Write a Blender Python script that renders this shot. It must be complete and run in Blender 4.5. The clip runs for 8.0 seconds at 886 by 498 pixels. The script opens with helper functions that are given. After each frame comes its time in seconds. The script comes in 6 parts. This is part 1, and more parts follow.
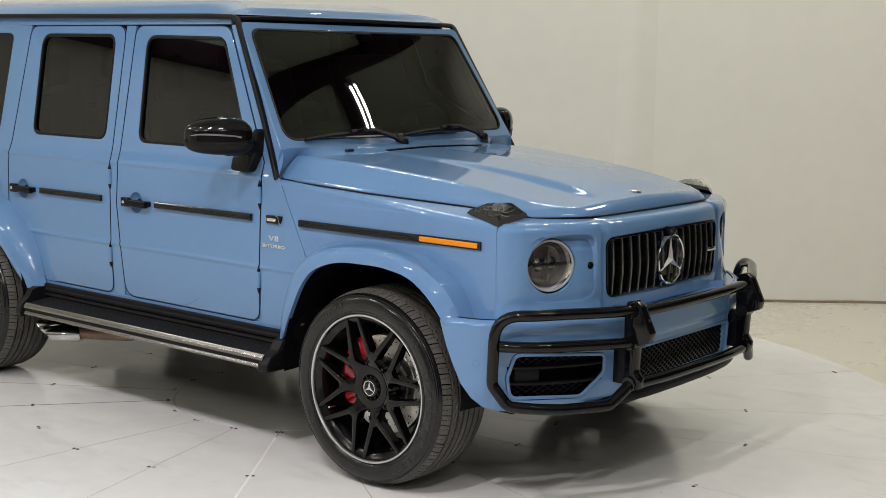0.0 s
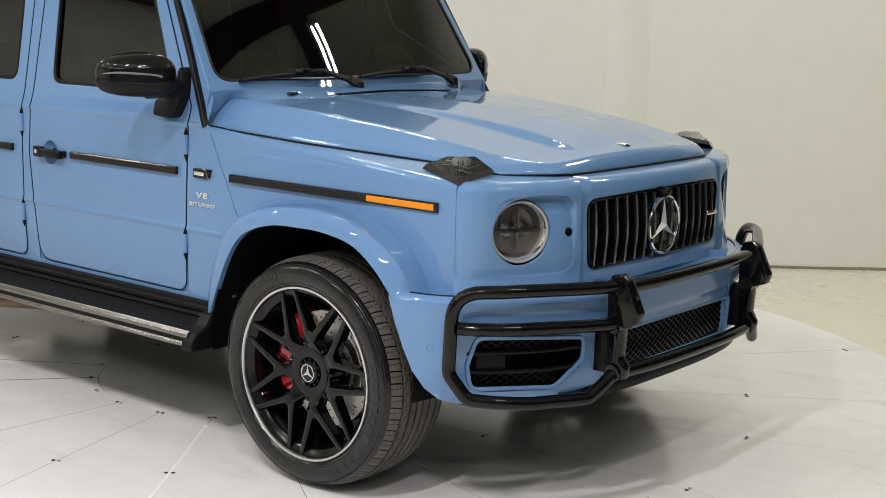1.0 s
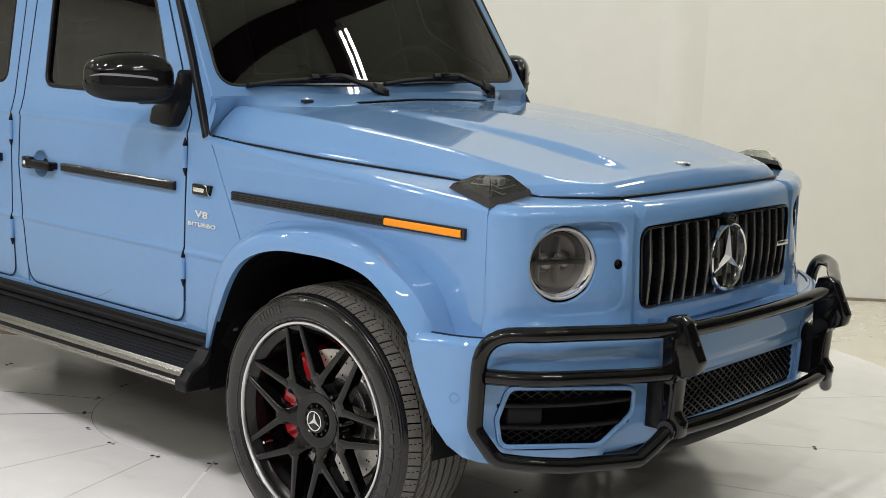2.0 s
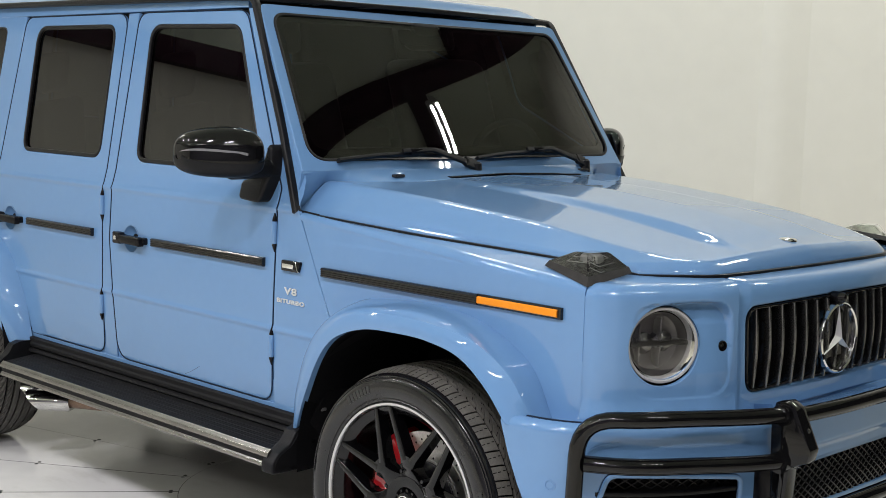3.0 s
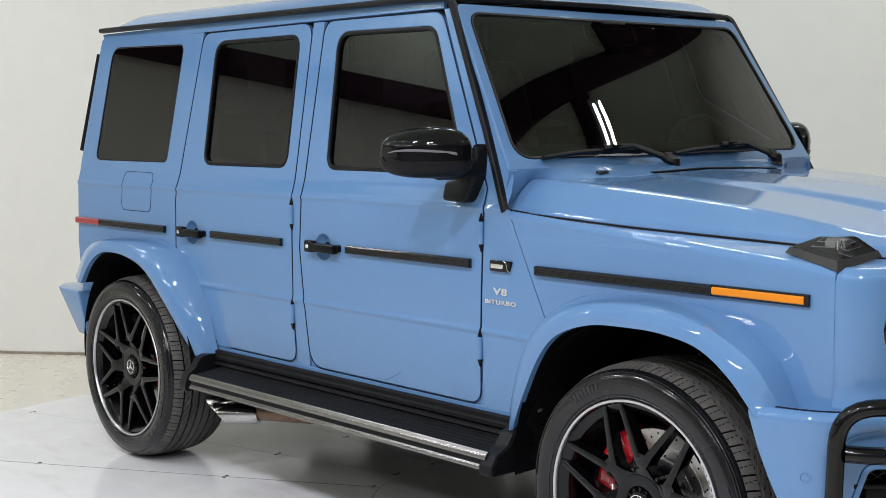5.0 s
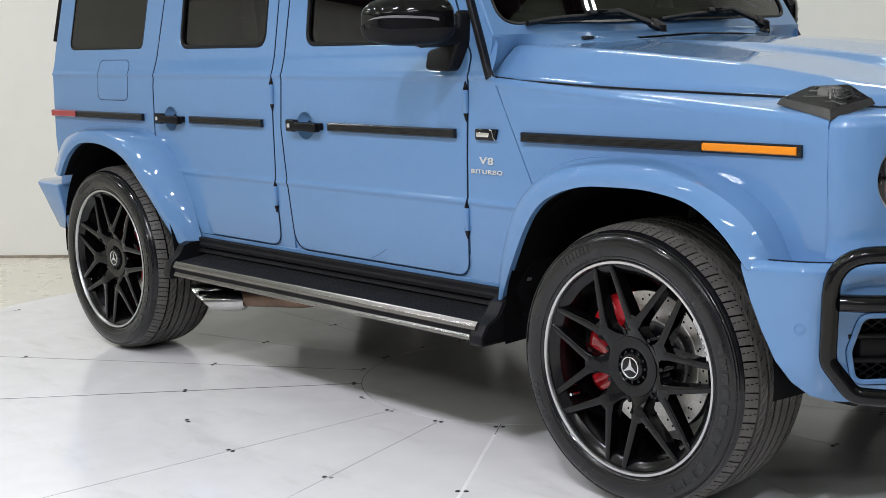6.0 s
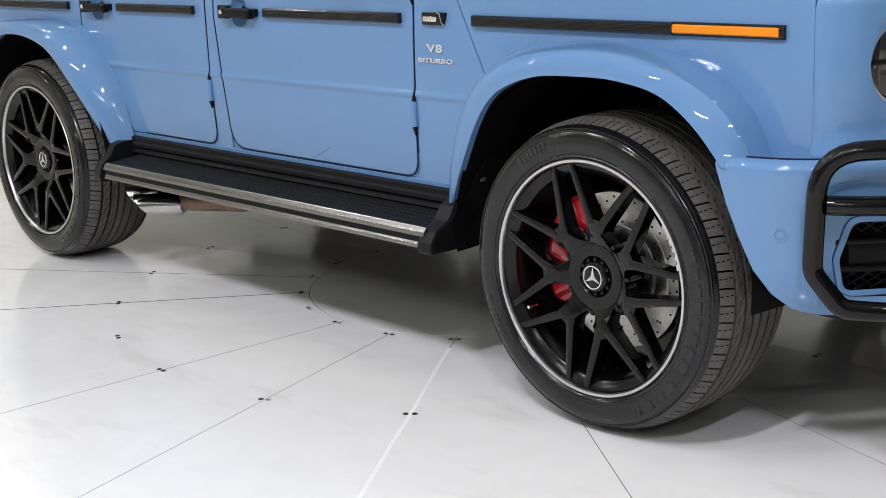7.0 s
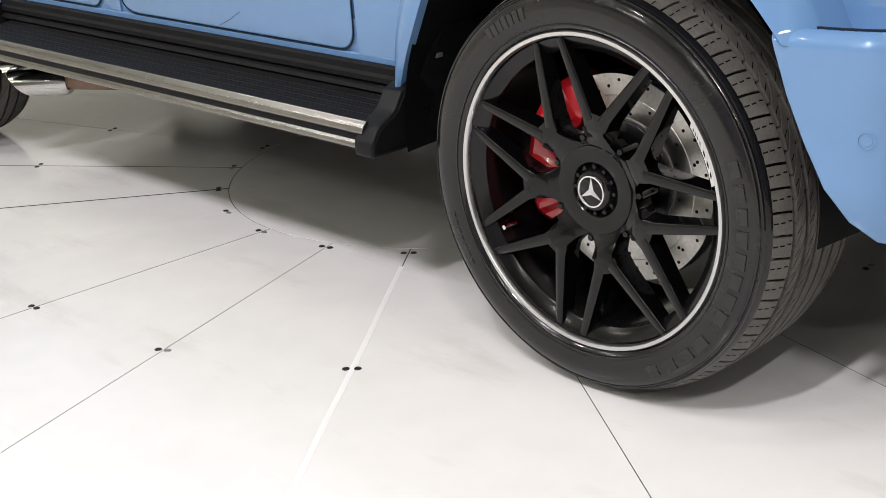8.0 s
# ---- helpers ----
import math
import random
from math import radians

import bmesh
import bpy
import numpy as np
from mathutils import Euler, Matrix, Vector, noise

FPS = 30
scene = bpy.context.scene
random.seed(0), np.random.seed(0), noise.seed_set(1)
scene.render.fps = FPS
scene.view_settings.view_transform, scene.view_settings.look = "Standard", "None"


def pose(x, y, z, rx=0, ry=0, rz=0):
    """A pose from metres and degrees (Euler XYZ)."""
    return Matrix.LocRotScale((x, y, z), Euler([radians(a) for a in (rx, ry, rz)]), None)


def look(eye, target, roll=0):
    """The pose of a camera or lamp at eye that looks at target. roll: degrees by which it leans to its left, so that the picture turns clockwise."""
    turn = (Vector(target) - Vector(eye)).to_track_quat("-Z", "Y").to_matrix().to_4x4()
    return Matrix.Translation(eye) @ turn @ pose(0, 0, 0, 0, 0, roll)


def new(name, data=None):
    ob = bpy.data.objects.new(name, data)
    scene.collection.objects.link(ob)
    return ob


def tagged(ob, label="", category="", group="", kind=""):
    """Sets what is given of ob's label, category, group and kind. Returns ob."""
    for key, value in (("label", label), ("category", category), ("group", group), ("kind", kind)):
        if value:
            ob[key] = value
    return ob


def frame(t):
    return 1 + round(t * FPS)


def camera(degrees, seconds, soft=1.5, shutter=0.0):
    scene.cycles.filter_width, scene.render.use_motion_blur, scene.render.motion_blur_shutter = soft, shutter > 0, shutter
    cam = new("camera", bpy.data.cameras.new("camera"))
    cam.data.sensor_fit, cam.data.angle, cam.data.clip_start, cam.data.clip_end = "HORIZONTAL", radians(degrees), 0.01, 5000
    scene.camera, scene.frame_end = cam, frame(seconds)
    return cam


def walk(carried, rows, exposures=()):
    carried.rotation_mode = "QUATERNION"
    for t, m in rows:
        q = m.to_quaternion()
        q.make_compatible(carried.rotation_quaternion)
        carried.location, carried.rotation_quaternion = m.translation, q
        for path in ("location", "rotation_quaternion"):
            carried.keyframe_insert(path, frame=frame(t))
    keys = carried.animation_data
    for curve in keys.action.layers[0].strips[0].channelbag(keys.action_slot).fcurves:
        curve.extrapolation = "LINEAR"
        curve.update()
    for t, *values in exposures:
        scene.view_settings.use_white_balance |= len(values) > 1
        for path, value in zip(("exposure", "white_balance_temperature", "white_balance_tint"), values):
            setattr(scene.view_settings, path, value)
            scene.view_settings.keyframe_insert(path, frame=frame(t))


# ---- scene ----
cam = camera(36.6, 8.0, 0.5)
PATH = [
    (0, (4.957, -4.764, 1.713), (3.702, -3.233, 1.426), 0.8),
    (0.5, (4.765, -4.377, 1.678), (3.525, -2.843, 1.351), 1.1),
    (1, (4.556, -4.053, 1.624), (3.316, -2.525, 1.27), 1.4),
    (1.2, (4.46, -3.941, 1.611), (3.218, -2.415, 1.252), 1.5),
    (2.3, (4.167, -3.492, 1.555), (2.844, -2.023, 1.251), 2.0),
    (2.5, (4.151, -3.477, 1.559), (2.807, -2.023, 1.277), 1.9),
    (3, (4.112, -3.484, 1.561), (2.711, -2.075, 1.332), 1.6),
    (3.5, (4.042, -3.523, 1.565), (2.589, -2.162, 1.379), 1.1),
    (4, (3.935, -3.599, 1.571), (2.443, -2.276, 1.407), 0.5),
    (4.2, (3.898, -3.631, 1.569), (2.397, -2.319, 1.408), 0.3),
    (5.3, (3.802, -3.726, 1.413), (2.31, -2.413, 1.188), -1.0),
    (5.5, (3.796, -3.718, 1.38), (2.31, -2.404, 1.126), -1.3),
    (6, (3.771, -3.693, 1.327), (2.302, -2.375, 1.005), -1.8),
    (6.5, (3.705, -3.61, 1.306), (2.256, -2.287, 0.916), -2.0),
    (7, (3.549, -3.363, 1.278), (2.12, -2.049, 0.797), -2.4),
    (7.5, (3.283, -3.106, 1.223), (1.894, -1.792, 0.638), -2.9),
    (8, (2.915, -2.739, 1.191), (1.574, -1.44, 0.475), -3.5),
]
EXPOSURES = [
    (0.0, -0.15, 6590, 13),
    (1.0, 0.06, 6540, 13),
    (2.5, 0.20, 6440, 12),
    (3.5, 0.10, 6190, 12),
    (4.0, 0.05, 6040, 12),
    (5.5, 0.04, 5990, 14),
    (6.5, 0.08, 6090, 14),
    (7.5, 0.18, 6340, 14),
    (8.0, 0.30, 6540, 14),
]
walk(cam, [(t, look(eye, target, roll)) for t, eye, target, roll in PATH], EXPOSURES)

from mathutils import geometry

# ---- world, light and exposure ----
world = bpy.data.worlds.new("world")
scene.world = world
world.use_nodes = True
world.node_tree.nodes["Background"].inputs["Color"].default_value = (0.9, 0.95, 1.0, 1)
world.node_tree.nodes["Background"].inputs["Strength"].default_value = 0.02

CEIL = 4.75
WALL_TURN = 39.4


COOL, WARM = (1.0, 0.968, 1.0), (1.0, 0.992, 0.895)


def lamp(x, y, long, wide, watts, colour, turn):
    """A fixture of two bright tubes under the ceiling: two long thin area lamps that shine down."""
    for d in (-1, 1):
        data = bpy.data.lights.new("tube_light", "AREA")
        data.shape, data.size, data.size_y = "RECTANGLE", long, wide
        data.energy, data.color = watts * 0.475, colour
        ob = new("tube_light", data)
        ob.matrix_world = pose(x, y, CEIL - 0.160, 0, 0, turn) @ pose(0, d * 0.045, 0)


# x, y, length, tube width, watts, colour, turn: a row along the car's side, a second row further off, one mirrored in
# the windscreen; the rest are unseen fills added round the room
LAMPS = [
    (-4.3, -4.2, 0.7, 0.035, 42, COOL, 90), (-2.0, -4.2, 0.7, 0.035, 62, COOL, 90), (0.3, -4.2, 0.7, 0.035, 66, COOL, 90),
    (2.6, -4.2, 0.7, 0.035, 150, COOL, 90), (4.9, -4.2, 0.7, 0.035, 125, COOL, 90),
    (3.15, 3.68, 1.5, 0.035, 68, WARM, WALL_TURN), (0.6, 2.7, 1.2, 0.035, 30, WARM, WALL_TURN), (-0.9, 0.9, 1.2, 0.035, 42, WARM, WALL_TURN),
    (-4.3, -1.6, 1.2, 0.035, 32, WARM, WALL_TURN), (5.6, -0.6, 1.2, 0.035, 34, WARM, WALL_TURN), (-6.6, -6.4, 2.4, 0.06, 50, WARM, WALL_TURN),
    (3.0, -7.5, 2.4, 0.06, 76, WARM, WALL_TURN), (-1.5, -7.8, 2.4, 0.06, 80, WARM, WALL_TURN), (7.2, -5.6, 1.2, 0.06, 50, WARM, WALL_TURN),
]
for lx, ly, ll, lw, le, lc, turn in LAMPS:
    lamp(lx, ly, ll, lw, le, lc, turn)


# ---- materials ----
def mat(name, colour, rough=0.5, metal=0.0, coat=0.0, vary=0.0, scale=8.0, bump=0.0, bump_scale=200.0, rough_vary=0.0, spec=0.5):
    """A surface with two scales of variation in colour, and a fine relief."""
    m = bpy.data.materials.new(name)
    m.use_nodes = True
    nt = m.node_tree
    b = nt.nodes["Principled BSDF"]
    b.inputs["Base Color"].default_value = (*colour, 1)
    b.inputs["Roughness"].default_value = rough
    b.inputs["Metallic"].default_value = metal
    b.inputs["Coat Weight"].default_value = coat
    b.inputs["Coat Roughness"].default_value = 0.025
    b.inputs["Specular IOR Level"].default_value = spec
    co = nt.nodes.new("ShaderNodeTexCoord")
    if vary or rough_vary:
        big, fine, mix = nt.nodes.new("ShaderNodeTexNoise"), nt.nodes.new("ShaderNodeTexNoise"), nt.nodes.new("ShaderNodeMath")
        big.inputs["Scale"].default_value, fine.inputs["Scale"].default_value = scale, scale * 11
        big.inputs["Detail"].default_value = fine.inputs["Detail"].default_value = 4
        mix.operation = "ADD"
        nt.links.new(co.outputs["Object"], big.inputs["Vector"])
        nt.links.new(co.outputs["Object"], fine.inputs["Vector"])
        nt.links.new(big.outputs["Fac"], mix.inputs[0])
        nt.links.new(fine.outputs["Fac"], mix.inputs[1])
        if vary:
            ramp = nt.nodes.new("ShaderNodeMapRange")
            ramp.inputs["From Min"].default_value, ramp.inputs["From Max"].default_value = 0.7, 1.3
            ramp.inputs["To Min"].default_value, ramp.inputs["To Max"].default_value = 1 - vary, 1 + vary
            nt.links.new(mix.outputs[0], ramp.inputs["Value"])
            mul = nt.nodes.new("ShaderNodeVectorMath")
            mul.operation = "SCALE"
            mul.inputs[0].default_value = colour
            nt.links.new(ramp.outputs["Result"], mul.inputs["Scale"])
            nt.links.new(mul.outputs["Vector"], b.inputs["Base Color"])
        if rough_vary:
            rr = nt.nodes.new("ShaderNodeMapRange")
            rr.inputs["From Min"].default_value, rr.inputs["From Max"].default_value = 0.7, 1.3
            rr.inputs["To Min"].default_value, rr.inputs["To Max"].default_value = max(rough - rough_vary, 0.02), rough + rough_vary
            nt.links.new(mix.outputs[0], rr.inputs["Value"])
            nt.links.new(rr.outputs["Result"], b.inputs["Roughness"])
    if bump:
        n, bp = nt.nodes.new("ShaderNodeTexNoise"), nt.nodes.new("ShaderNodeBump")
        n.inputs["Scale"].default_value, n.inputs["Detail"].default_value = bump_scale, 3
        bp.inputs["Strength"].default_value, bp.inputs["Distance"].default_value = bump, 0.002
        nt.links.new(co.outputs["Object"], n.inputs["Vector"])
        nt.links.new(n.outputs["Fac"], bp.inputs["Height"])
        nt.links.new(bp.outputs["Normal"], b.inputs["Normal"])
    return m


def glass_mat(name, tint, rough=0.0, through_=1.0, ior=1.5):
    m = mat(name, tint, rough)
    b = m.node_tree.nodes["Principled BSDF"]
    b.inputs["Transmission Weight"].default_value = through_
    b.inputs["IOR"].default_value = ior
    return m


PAINT = mat("blue_paint", (0.117, 0.234, 0.428), 0.38, 0.0, 1.0, 0.015, 3.0, spec=0.06)
GAP_SHADE = mat("gap_shade", (0.006, 0.007, 0.009), 0.6, spec=0.15)
SHUT = mat("seam_shade_and_scratch", (0.010, 0.018, 0.034), 0.6, spec=0.15)
BLACK_GLOSS = mat("gloss_black", (0.003, 0.003, 0.0035), 0.03, 0.0, 0.0, 0.1, 20, spec=0.33)
BLACK_SATIN = mat("satin_black", (0.004, 0.004, 0.005), 0.26, 0.0, 0.0, 0.1, 30, spec=0.19)
STRIP_BLACK = mat("rubbing_strip_black", (0.007, 0.007, 0.0078), 0.20, 0.0, 0.0, 0.15, 20, spec=0.42)
WHEEL_BLACK = mat("wheel_black", (0.0035, 0.0035, 0.0040), 0.17, 0.0, 0.0, 0.1, 30, spec=0.32)
WHEEL_GLOSS = mat("wheel_gloss_black", (0.0015, 0.0015, 0.0018), 0.07, 0.0, 0.0, spec=0.22)
BLACK_PLASTIC = mat("black_plastic", (0.008, 0.0082, 0.0095), 0.40, 0.0, 0.0, 0.15, 20, 0.25, 900, spec=0.15)
RUBBER = mat("tyre_rubber", (0.007, 0.007, 0.0078), 0.17, 0.0, 0.0, 0.2, 9, 0.06, 160, 0.12, spec=0.45)
WORN_RUBBER = mat("scuffed_rubber", (0.0085, 0.009, 0.0095), 0.30, 0.0, 0.0, 0.4, 9, 0.1, 300, 0.1, spec=0.5)
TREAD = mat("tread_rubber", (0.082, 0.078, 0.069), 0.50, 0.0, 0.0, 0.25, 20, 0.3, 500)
BOARD_BLACK = mat("board_rubber", (0.009, 0.009, 0.010), 0.6, 0.0, 0.0, 0.2, 20, 0.3, 700, spec=0.12)
SEAL = mat("seal_rubber", (0.006, 0.006, 0.007), 0.35, spec=0.2)
# also painted into tread grooves and sipes as their shade
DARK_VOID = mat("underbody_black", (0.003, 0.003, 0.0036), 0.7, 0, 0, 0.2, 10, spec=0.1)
CHROME = mat("chrome", (0.78, 0.78, 0.79), 0.08, 1.0)
STRIP_METAL = mat("brushed_strip", (0.27, 0.262, 0.258), 0.24, 1.0, 0.0, 0.08, 5)
TIP_STEEL = mat("polished_tip", (0.52, 0.515, 0.50), 0.14, 1.0, 0.0, 0.15, 14)
RIM_SILVER = mat("machined_rim_edge", (0.60, 0.60, 0.61), 0.30, 1.0)
STAR = mat("emblem_silver", (0.62, 0.62, 0.63), 0.30, 0.7)
DISC_STEEL = mat("brake_disc_steel", (0.78, 0.76, 0.73), 0.32, 1.0, 0.0, 0.15, 12)
nt = DISC_STEEL.node_tree
tangent = nt.nodes.new("ShaderNodeTangent")
tangent.direction_type, tangent.axis = "RADIAL", "Y"
nt.links.new(tangent.outputs["Tangent"], nt.nodes["Principled BSDF"].inputs["Tangent"])
nt.nodes["Principled BSDF"].inputs["Anisotropic"].default_value = 0.85
CALIPER = mat("red_caliper", (0.55, 0.012, 0.020), 0.25, 0.0, 0.6)
AMBER = mat("amber_lens", (0.74, 0.235, 0.002), 0.3, 0.0, 0.3, 0.05, 30, spec=0.3)
RED_LENS = mat("red_lens", (0.32, 0.015, 0.02), 0.25, 0.0, 0.5)
GRILLE_BAR = mat("dark_chrome_slat", (0.20, 0.20, 0.205), 0.25, 1.0)
GLASS = glass_mat("tinted_glass", (0.004, 0.0042, 0.0044))
GLASS_FRONT = glass_mat("windscreen_glass", (0.11, 0.12, 0.112), ior=1.55)
LENS = glass_mat("smoked_lens", (0.80, 0.80, 0.81))
SMOKE = glass_mat("smoked_cover", (0.90, 0.90, 0.905))
LAMP_BASE = mat("smoked_lamp_base", (0.030, 0.029, 0.030), 0.16, 0, 0, 0.2, 40)
LAMP_RIB = mat("pale_lamp_rib", (0.42, 0.42, 0.42), 0.18, 0.5)
PALE_LENS = mat("pale_lens", (0.20, 0.20, 0.205), 0.10, 0.3)
LAMP_IN = mat("headlamp_inner", (0.13, 0.125, 0.122), 0.3, 0.3)
HALO = mat("headlamp_ring", (0.36, 0.36, 0.36), 0.45, spec=0.4)
SEAT = mat("dark_leather", (0.018, 0.016, 0.016), 0.5, 0, 0, 0.2, 20, 0.3, 300)
SILVER = mat("silver_letters", (0.70, 0.71, 0.72), 0.32, 0.6)
WHITE_MARK = mat("white_mark", (0.75, 0.75, 0.75), 0.4)
BOLT = mat("dark_bolt", (0.03, 0.03, 0.032), 0.5, 0.5)
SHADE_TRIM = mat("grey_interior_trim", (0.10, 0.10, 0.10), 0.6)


# ---- builders ----
def link(name, me, material, parent, label=""):
    ob = new(name, me)
    me.materials.append(material)
    ob.parent = parent
    if label:
        ob["label"] = label
    return ob


def part(name, bm, material, parent, label="", sharp=32):
    """Links a bmesh as one mesh under a thing or a part, smooth but for its sharp edges."""
    bmesh.ops.recalc_face_normals(bm, faces=bm.faces)
    bm.normal_update()
    for f in bm.faces:
        f.smooth = True
    for e in bm.edges:
        if len(e.link_faces) == 2 and e.calc_face_angle(0) > radians(sharp):
            e.smooth = False
    me = bpy.data.meshes.new(name)
    bm.to_mesh(me)
    bm.free()
    return link(name, me, material, parent, label)


def solid(name, verts, faces, material, parent, label="", sharp=32):
    bm = bmesh.new()
    vs = [bm.verts.new(v) for v in verts]
    for f in faces:
        try:
            bm.faces.new([vs[i] for i in f])
        except ValueError:
            pass
    bmesh.ops.remove_doubles(bm, verts=bm.verts, dist=1e-5)
    return part(name, bm, material, parent, label, sharp)


def thing(name, label, category, at=(0, 0, 0), group=""):
    ob = new(name)
    ob.location = at
    return tagged(ob, label, category, group)


def fillet(points, n=5):
    """A polyline whose corners are rounded: each point is (coords..., radius)."""
    out, k = [], len(points)
    pts = [(Vector(p[:-1]), p[-1]) for p in points]
    for i, (p, r) in enumerate(pts):
        a, b = pts[i - 1][0], pts[(i + 1) % k][0]
        if r <= 0:
            out.append(p.copy())
            continue
        u, w = (a - p), (b - p)
        lu, lw = u.length, w.length
        u.normalize(), w.normalize()
        ang = max(u.angle(w), 0.02)
        d = min(r / math.tan(ang / 2), lu * 0.49, lw * 0.49)
        s, e = p + u * d, p + w * d
        for j in range(n + 1):
            t = j / n
            out.append(s * (1 - t) ** 2 + p * 2 * t * (1 - t) + e * t * t)
    return out


def rounded(points, n=5):
    return [(p[0], p[1]) for p in fillet(points, n)]


def area2(loop):
    return sum(a[0] * b[1] - b[0] * a[1] for a, b in zip(loop, loop[1:] + loop[:1]))


def inside(p, loop):
    hit = False
    for (ax, ay), (bx, by) in zip(loop, loop[1:] + loop[:1]):
        if (ay > p[1]) != (by > p[1]) and p[0] < (bx - ax) * (p[1] - ay) / (by - ay) + ax:
            hit = not hit
    return hit


def shrink(loop, e):
    """The loop moved to its left by e, point by point."""
    out, k = [], len(loop)
    for i in range(k):
        (ax, ay), (x, y), (bx, by) = loop[i - 1], loop[i], loop[(i + 1) % k]
        u, w = Vector((x - ax, y - ay)), Vector((bx - x, by - y))
        u.normalize(), w.normalize()
        n = Vector((-u.y - w.y, u.x + w.x))
        d = max(n.length_squared / 2, 0.3)
        out.append((x + n.x * e / d, y + n.y * e / d))
    return out


def skin(name, outline, holes, mapf, hint, material, parent, label="", thick=0.014, rim=0.004, step=(0.25, 0.03), side=1, rows=(), dense=False):
    """A pressed panel: an outline with holes in (u, v), laid on the surface mapf, with rolled edges turned inwards."""
    loops = []
    for k, lp in enumerate([outline] + list(holes)):
        lp = list(lp)
        if (area2(lp) > 0) != (k == 0):
            lp.reverse()
        loops.append(lp)
    inner = [shrink(lp, rim) for lp in loops]
    # creases cross the panel from edge to edge
    for k in range(len(loops)):
        lo2, in2 = [], []
        n = len(loops[k])
        for i in range(n):
            o0, o1, i0, i1 = loops[k][i], loops[k][(i + 1) % n], inner[k][i], inner[k][(i + 1) % n]
            lo2.append(o0), in2.append(i0)
            cuts = sorted((r - i0[1]) / (i1[1] - i0[1]) for r in rows if (i0[1] - r) * (i1[1] - r) < 0)
            for t in cuts:
                if 0.001 < t < 0.999:
                    lo2.append((o0[0] + (o1[0] - o0[0]) * t, o0[1] + (o1[1] - o0[1]) * t))
                    in2.append((i0[0] + (i1[0] - i0[0]) * t, i0[1] + (i1[1] - i0[1]) * t))
        loops[k], inner[k] = lo2, in2
    flat, edges = [], []
    for lp in inner:
        s = len(flat)
        flat += lp
        edges += [(s + i, s + (i + 1) % len(lp)) for i in range(len(lp))]
    border = len(flat)
    for r in rows:
        on = sorted((p[0], i) for i, p in enumerate(flat[:border]) if abs(p[1] - r) < 1e-6)
        for (ua, ia), (ub, ib) in zip(on, on[1:]):
            mid = ((ua + ub) / 2, r)
            if ub - ua > 0.002 and inside(mid, inner[0]) and not any(inside(mid, h) for h in inner[1:]):
                edges.append((ia, ib))
    us, vs = [p[0] for p in outline], [p[1] for p in outline]
    nu, nv = max(int((max(us) - min(us)) / step[0]), 1), max(int((max(vs) - min(vs)) / step[1]), 1)
    levels = [min(vs) + (max(vs) - min(vs)) * (j + 0.017) / nv for j in range(nv + 1)]
    levels = [v for v in levels if all(abs(v - r) > 0.012 for r in rows)] + (list(rows) if dense else [])
    for i in range(nu + 1):
        for level in levels:
            p = (min(us) + (max(us) - min(us)) * (i + 0.013) / nu, level)
            if inside(p, inner[0]) and not any(inside(p, h) for h in inner[1:]):
                if min((p[0] - q[0]) ** 2 + (p[1] - q[1]) ** 2 for q in flat[:border]) > 0.006 ** 2:
                    flat.append(p)
    co, _, tris, *_ = geometry.delaunay_2d_cdt([Vector(p) for p in flat], edges, [], 1, 1e-6)
    co = [(c.x, c.y) for c in co]
    tris = [t for t in tris if not any(inside((sum(co[i][0] for i in t) / 3, sum(co[i][1] for i in t) / 3), h) for h in inner[1:])]
    hint = Vector(hint)

    def frame_at(u, v):
        h = 0.002
        p = Vector(mapf(u, v))
        n = (Vector(mapf(u + h, v)) - Vector(mapf(u - h, v))).cross(Vector(mapf(u, v + h)) - Vector(mapf(u, v - h)))
        n.normalize()
        return p, (n if n.dot(hint) > 0 else -n)

    verts, norms, faces = [], [], []
    for u, v in co:
        p, n = frame_at(u, v)
        verts.append(p), norms.append(n)
    faces += [tuple(t) for t in tris]
    for lp, ip in zip(loops, inner):
        rings = []
        for frac, depth, mixn in ((1.0, 0.0, 0.0), (0.35, 0.25, 0.5), (0.0, 1.0, 1.0), (0.0, thick / rim, 1.0)):
            ring = []
            for o, i in zip(lp, ip):
                u, v = o[0] + (i[0] - o[0]) * frac, o[1] + (i[1] - o[1]) * frac
                p, n = frame_at(u, v)
                out = Vector(mapf(*o)) - Vector(mapf(*i))
                out = out - n * out.dot(n)
                out.normalize()
                ring.append(len(verts))
                verts.append(p - n * depth * rim)
                norms.append((n * (1 - mixn) + out * mixn).normalized() if mixn else n)
            rings.append(ring)
        for a, b in zip(rings, rings[1:]):
            for i in range(len(a)):
                j = (i + 1) % len(a)
                faces.append((a[i], a[j], b[j], b[i]))
    if side < 0:
        verts = [(v[0], -v[1], v[2]) for v in verts]
        norms = [(n[0], -n[1], n[2]) for n in norms]
    fixed = []
    for f in faces:
        a, b, c = (Vector(verts[i]) for i in f[:3])
        m = sum((Vector(norms[i]) for i in f), Vector())
        fixed.append(f if (b - a).cross(c - a).dot(m) >= 0 else tuple(reversed(f)))
    me = bpy.data.meshes.new(name)
    me.from_pydata([tuple(v) for v in verts], [], fixed)
    me.update()
    for p in me.polygons:
        p.use_smooth = True
    me.normals_split_custom_set_from_vertices([tuple(n) for n in norms])
    return link(name, me, material, parent, label)


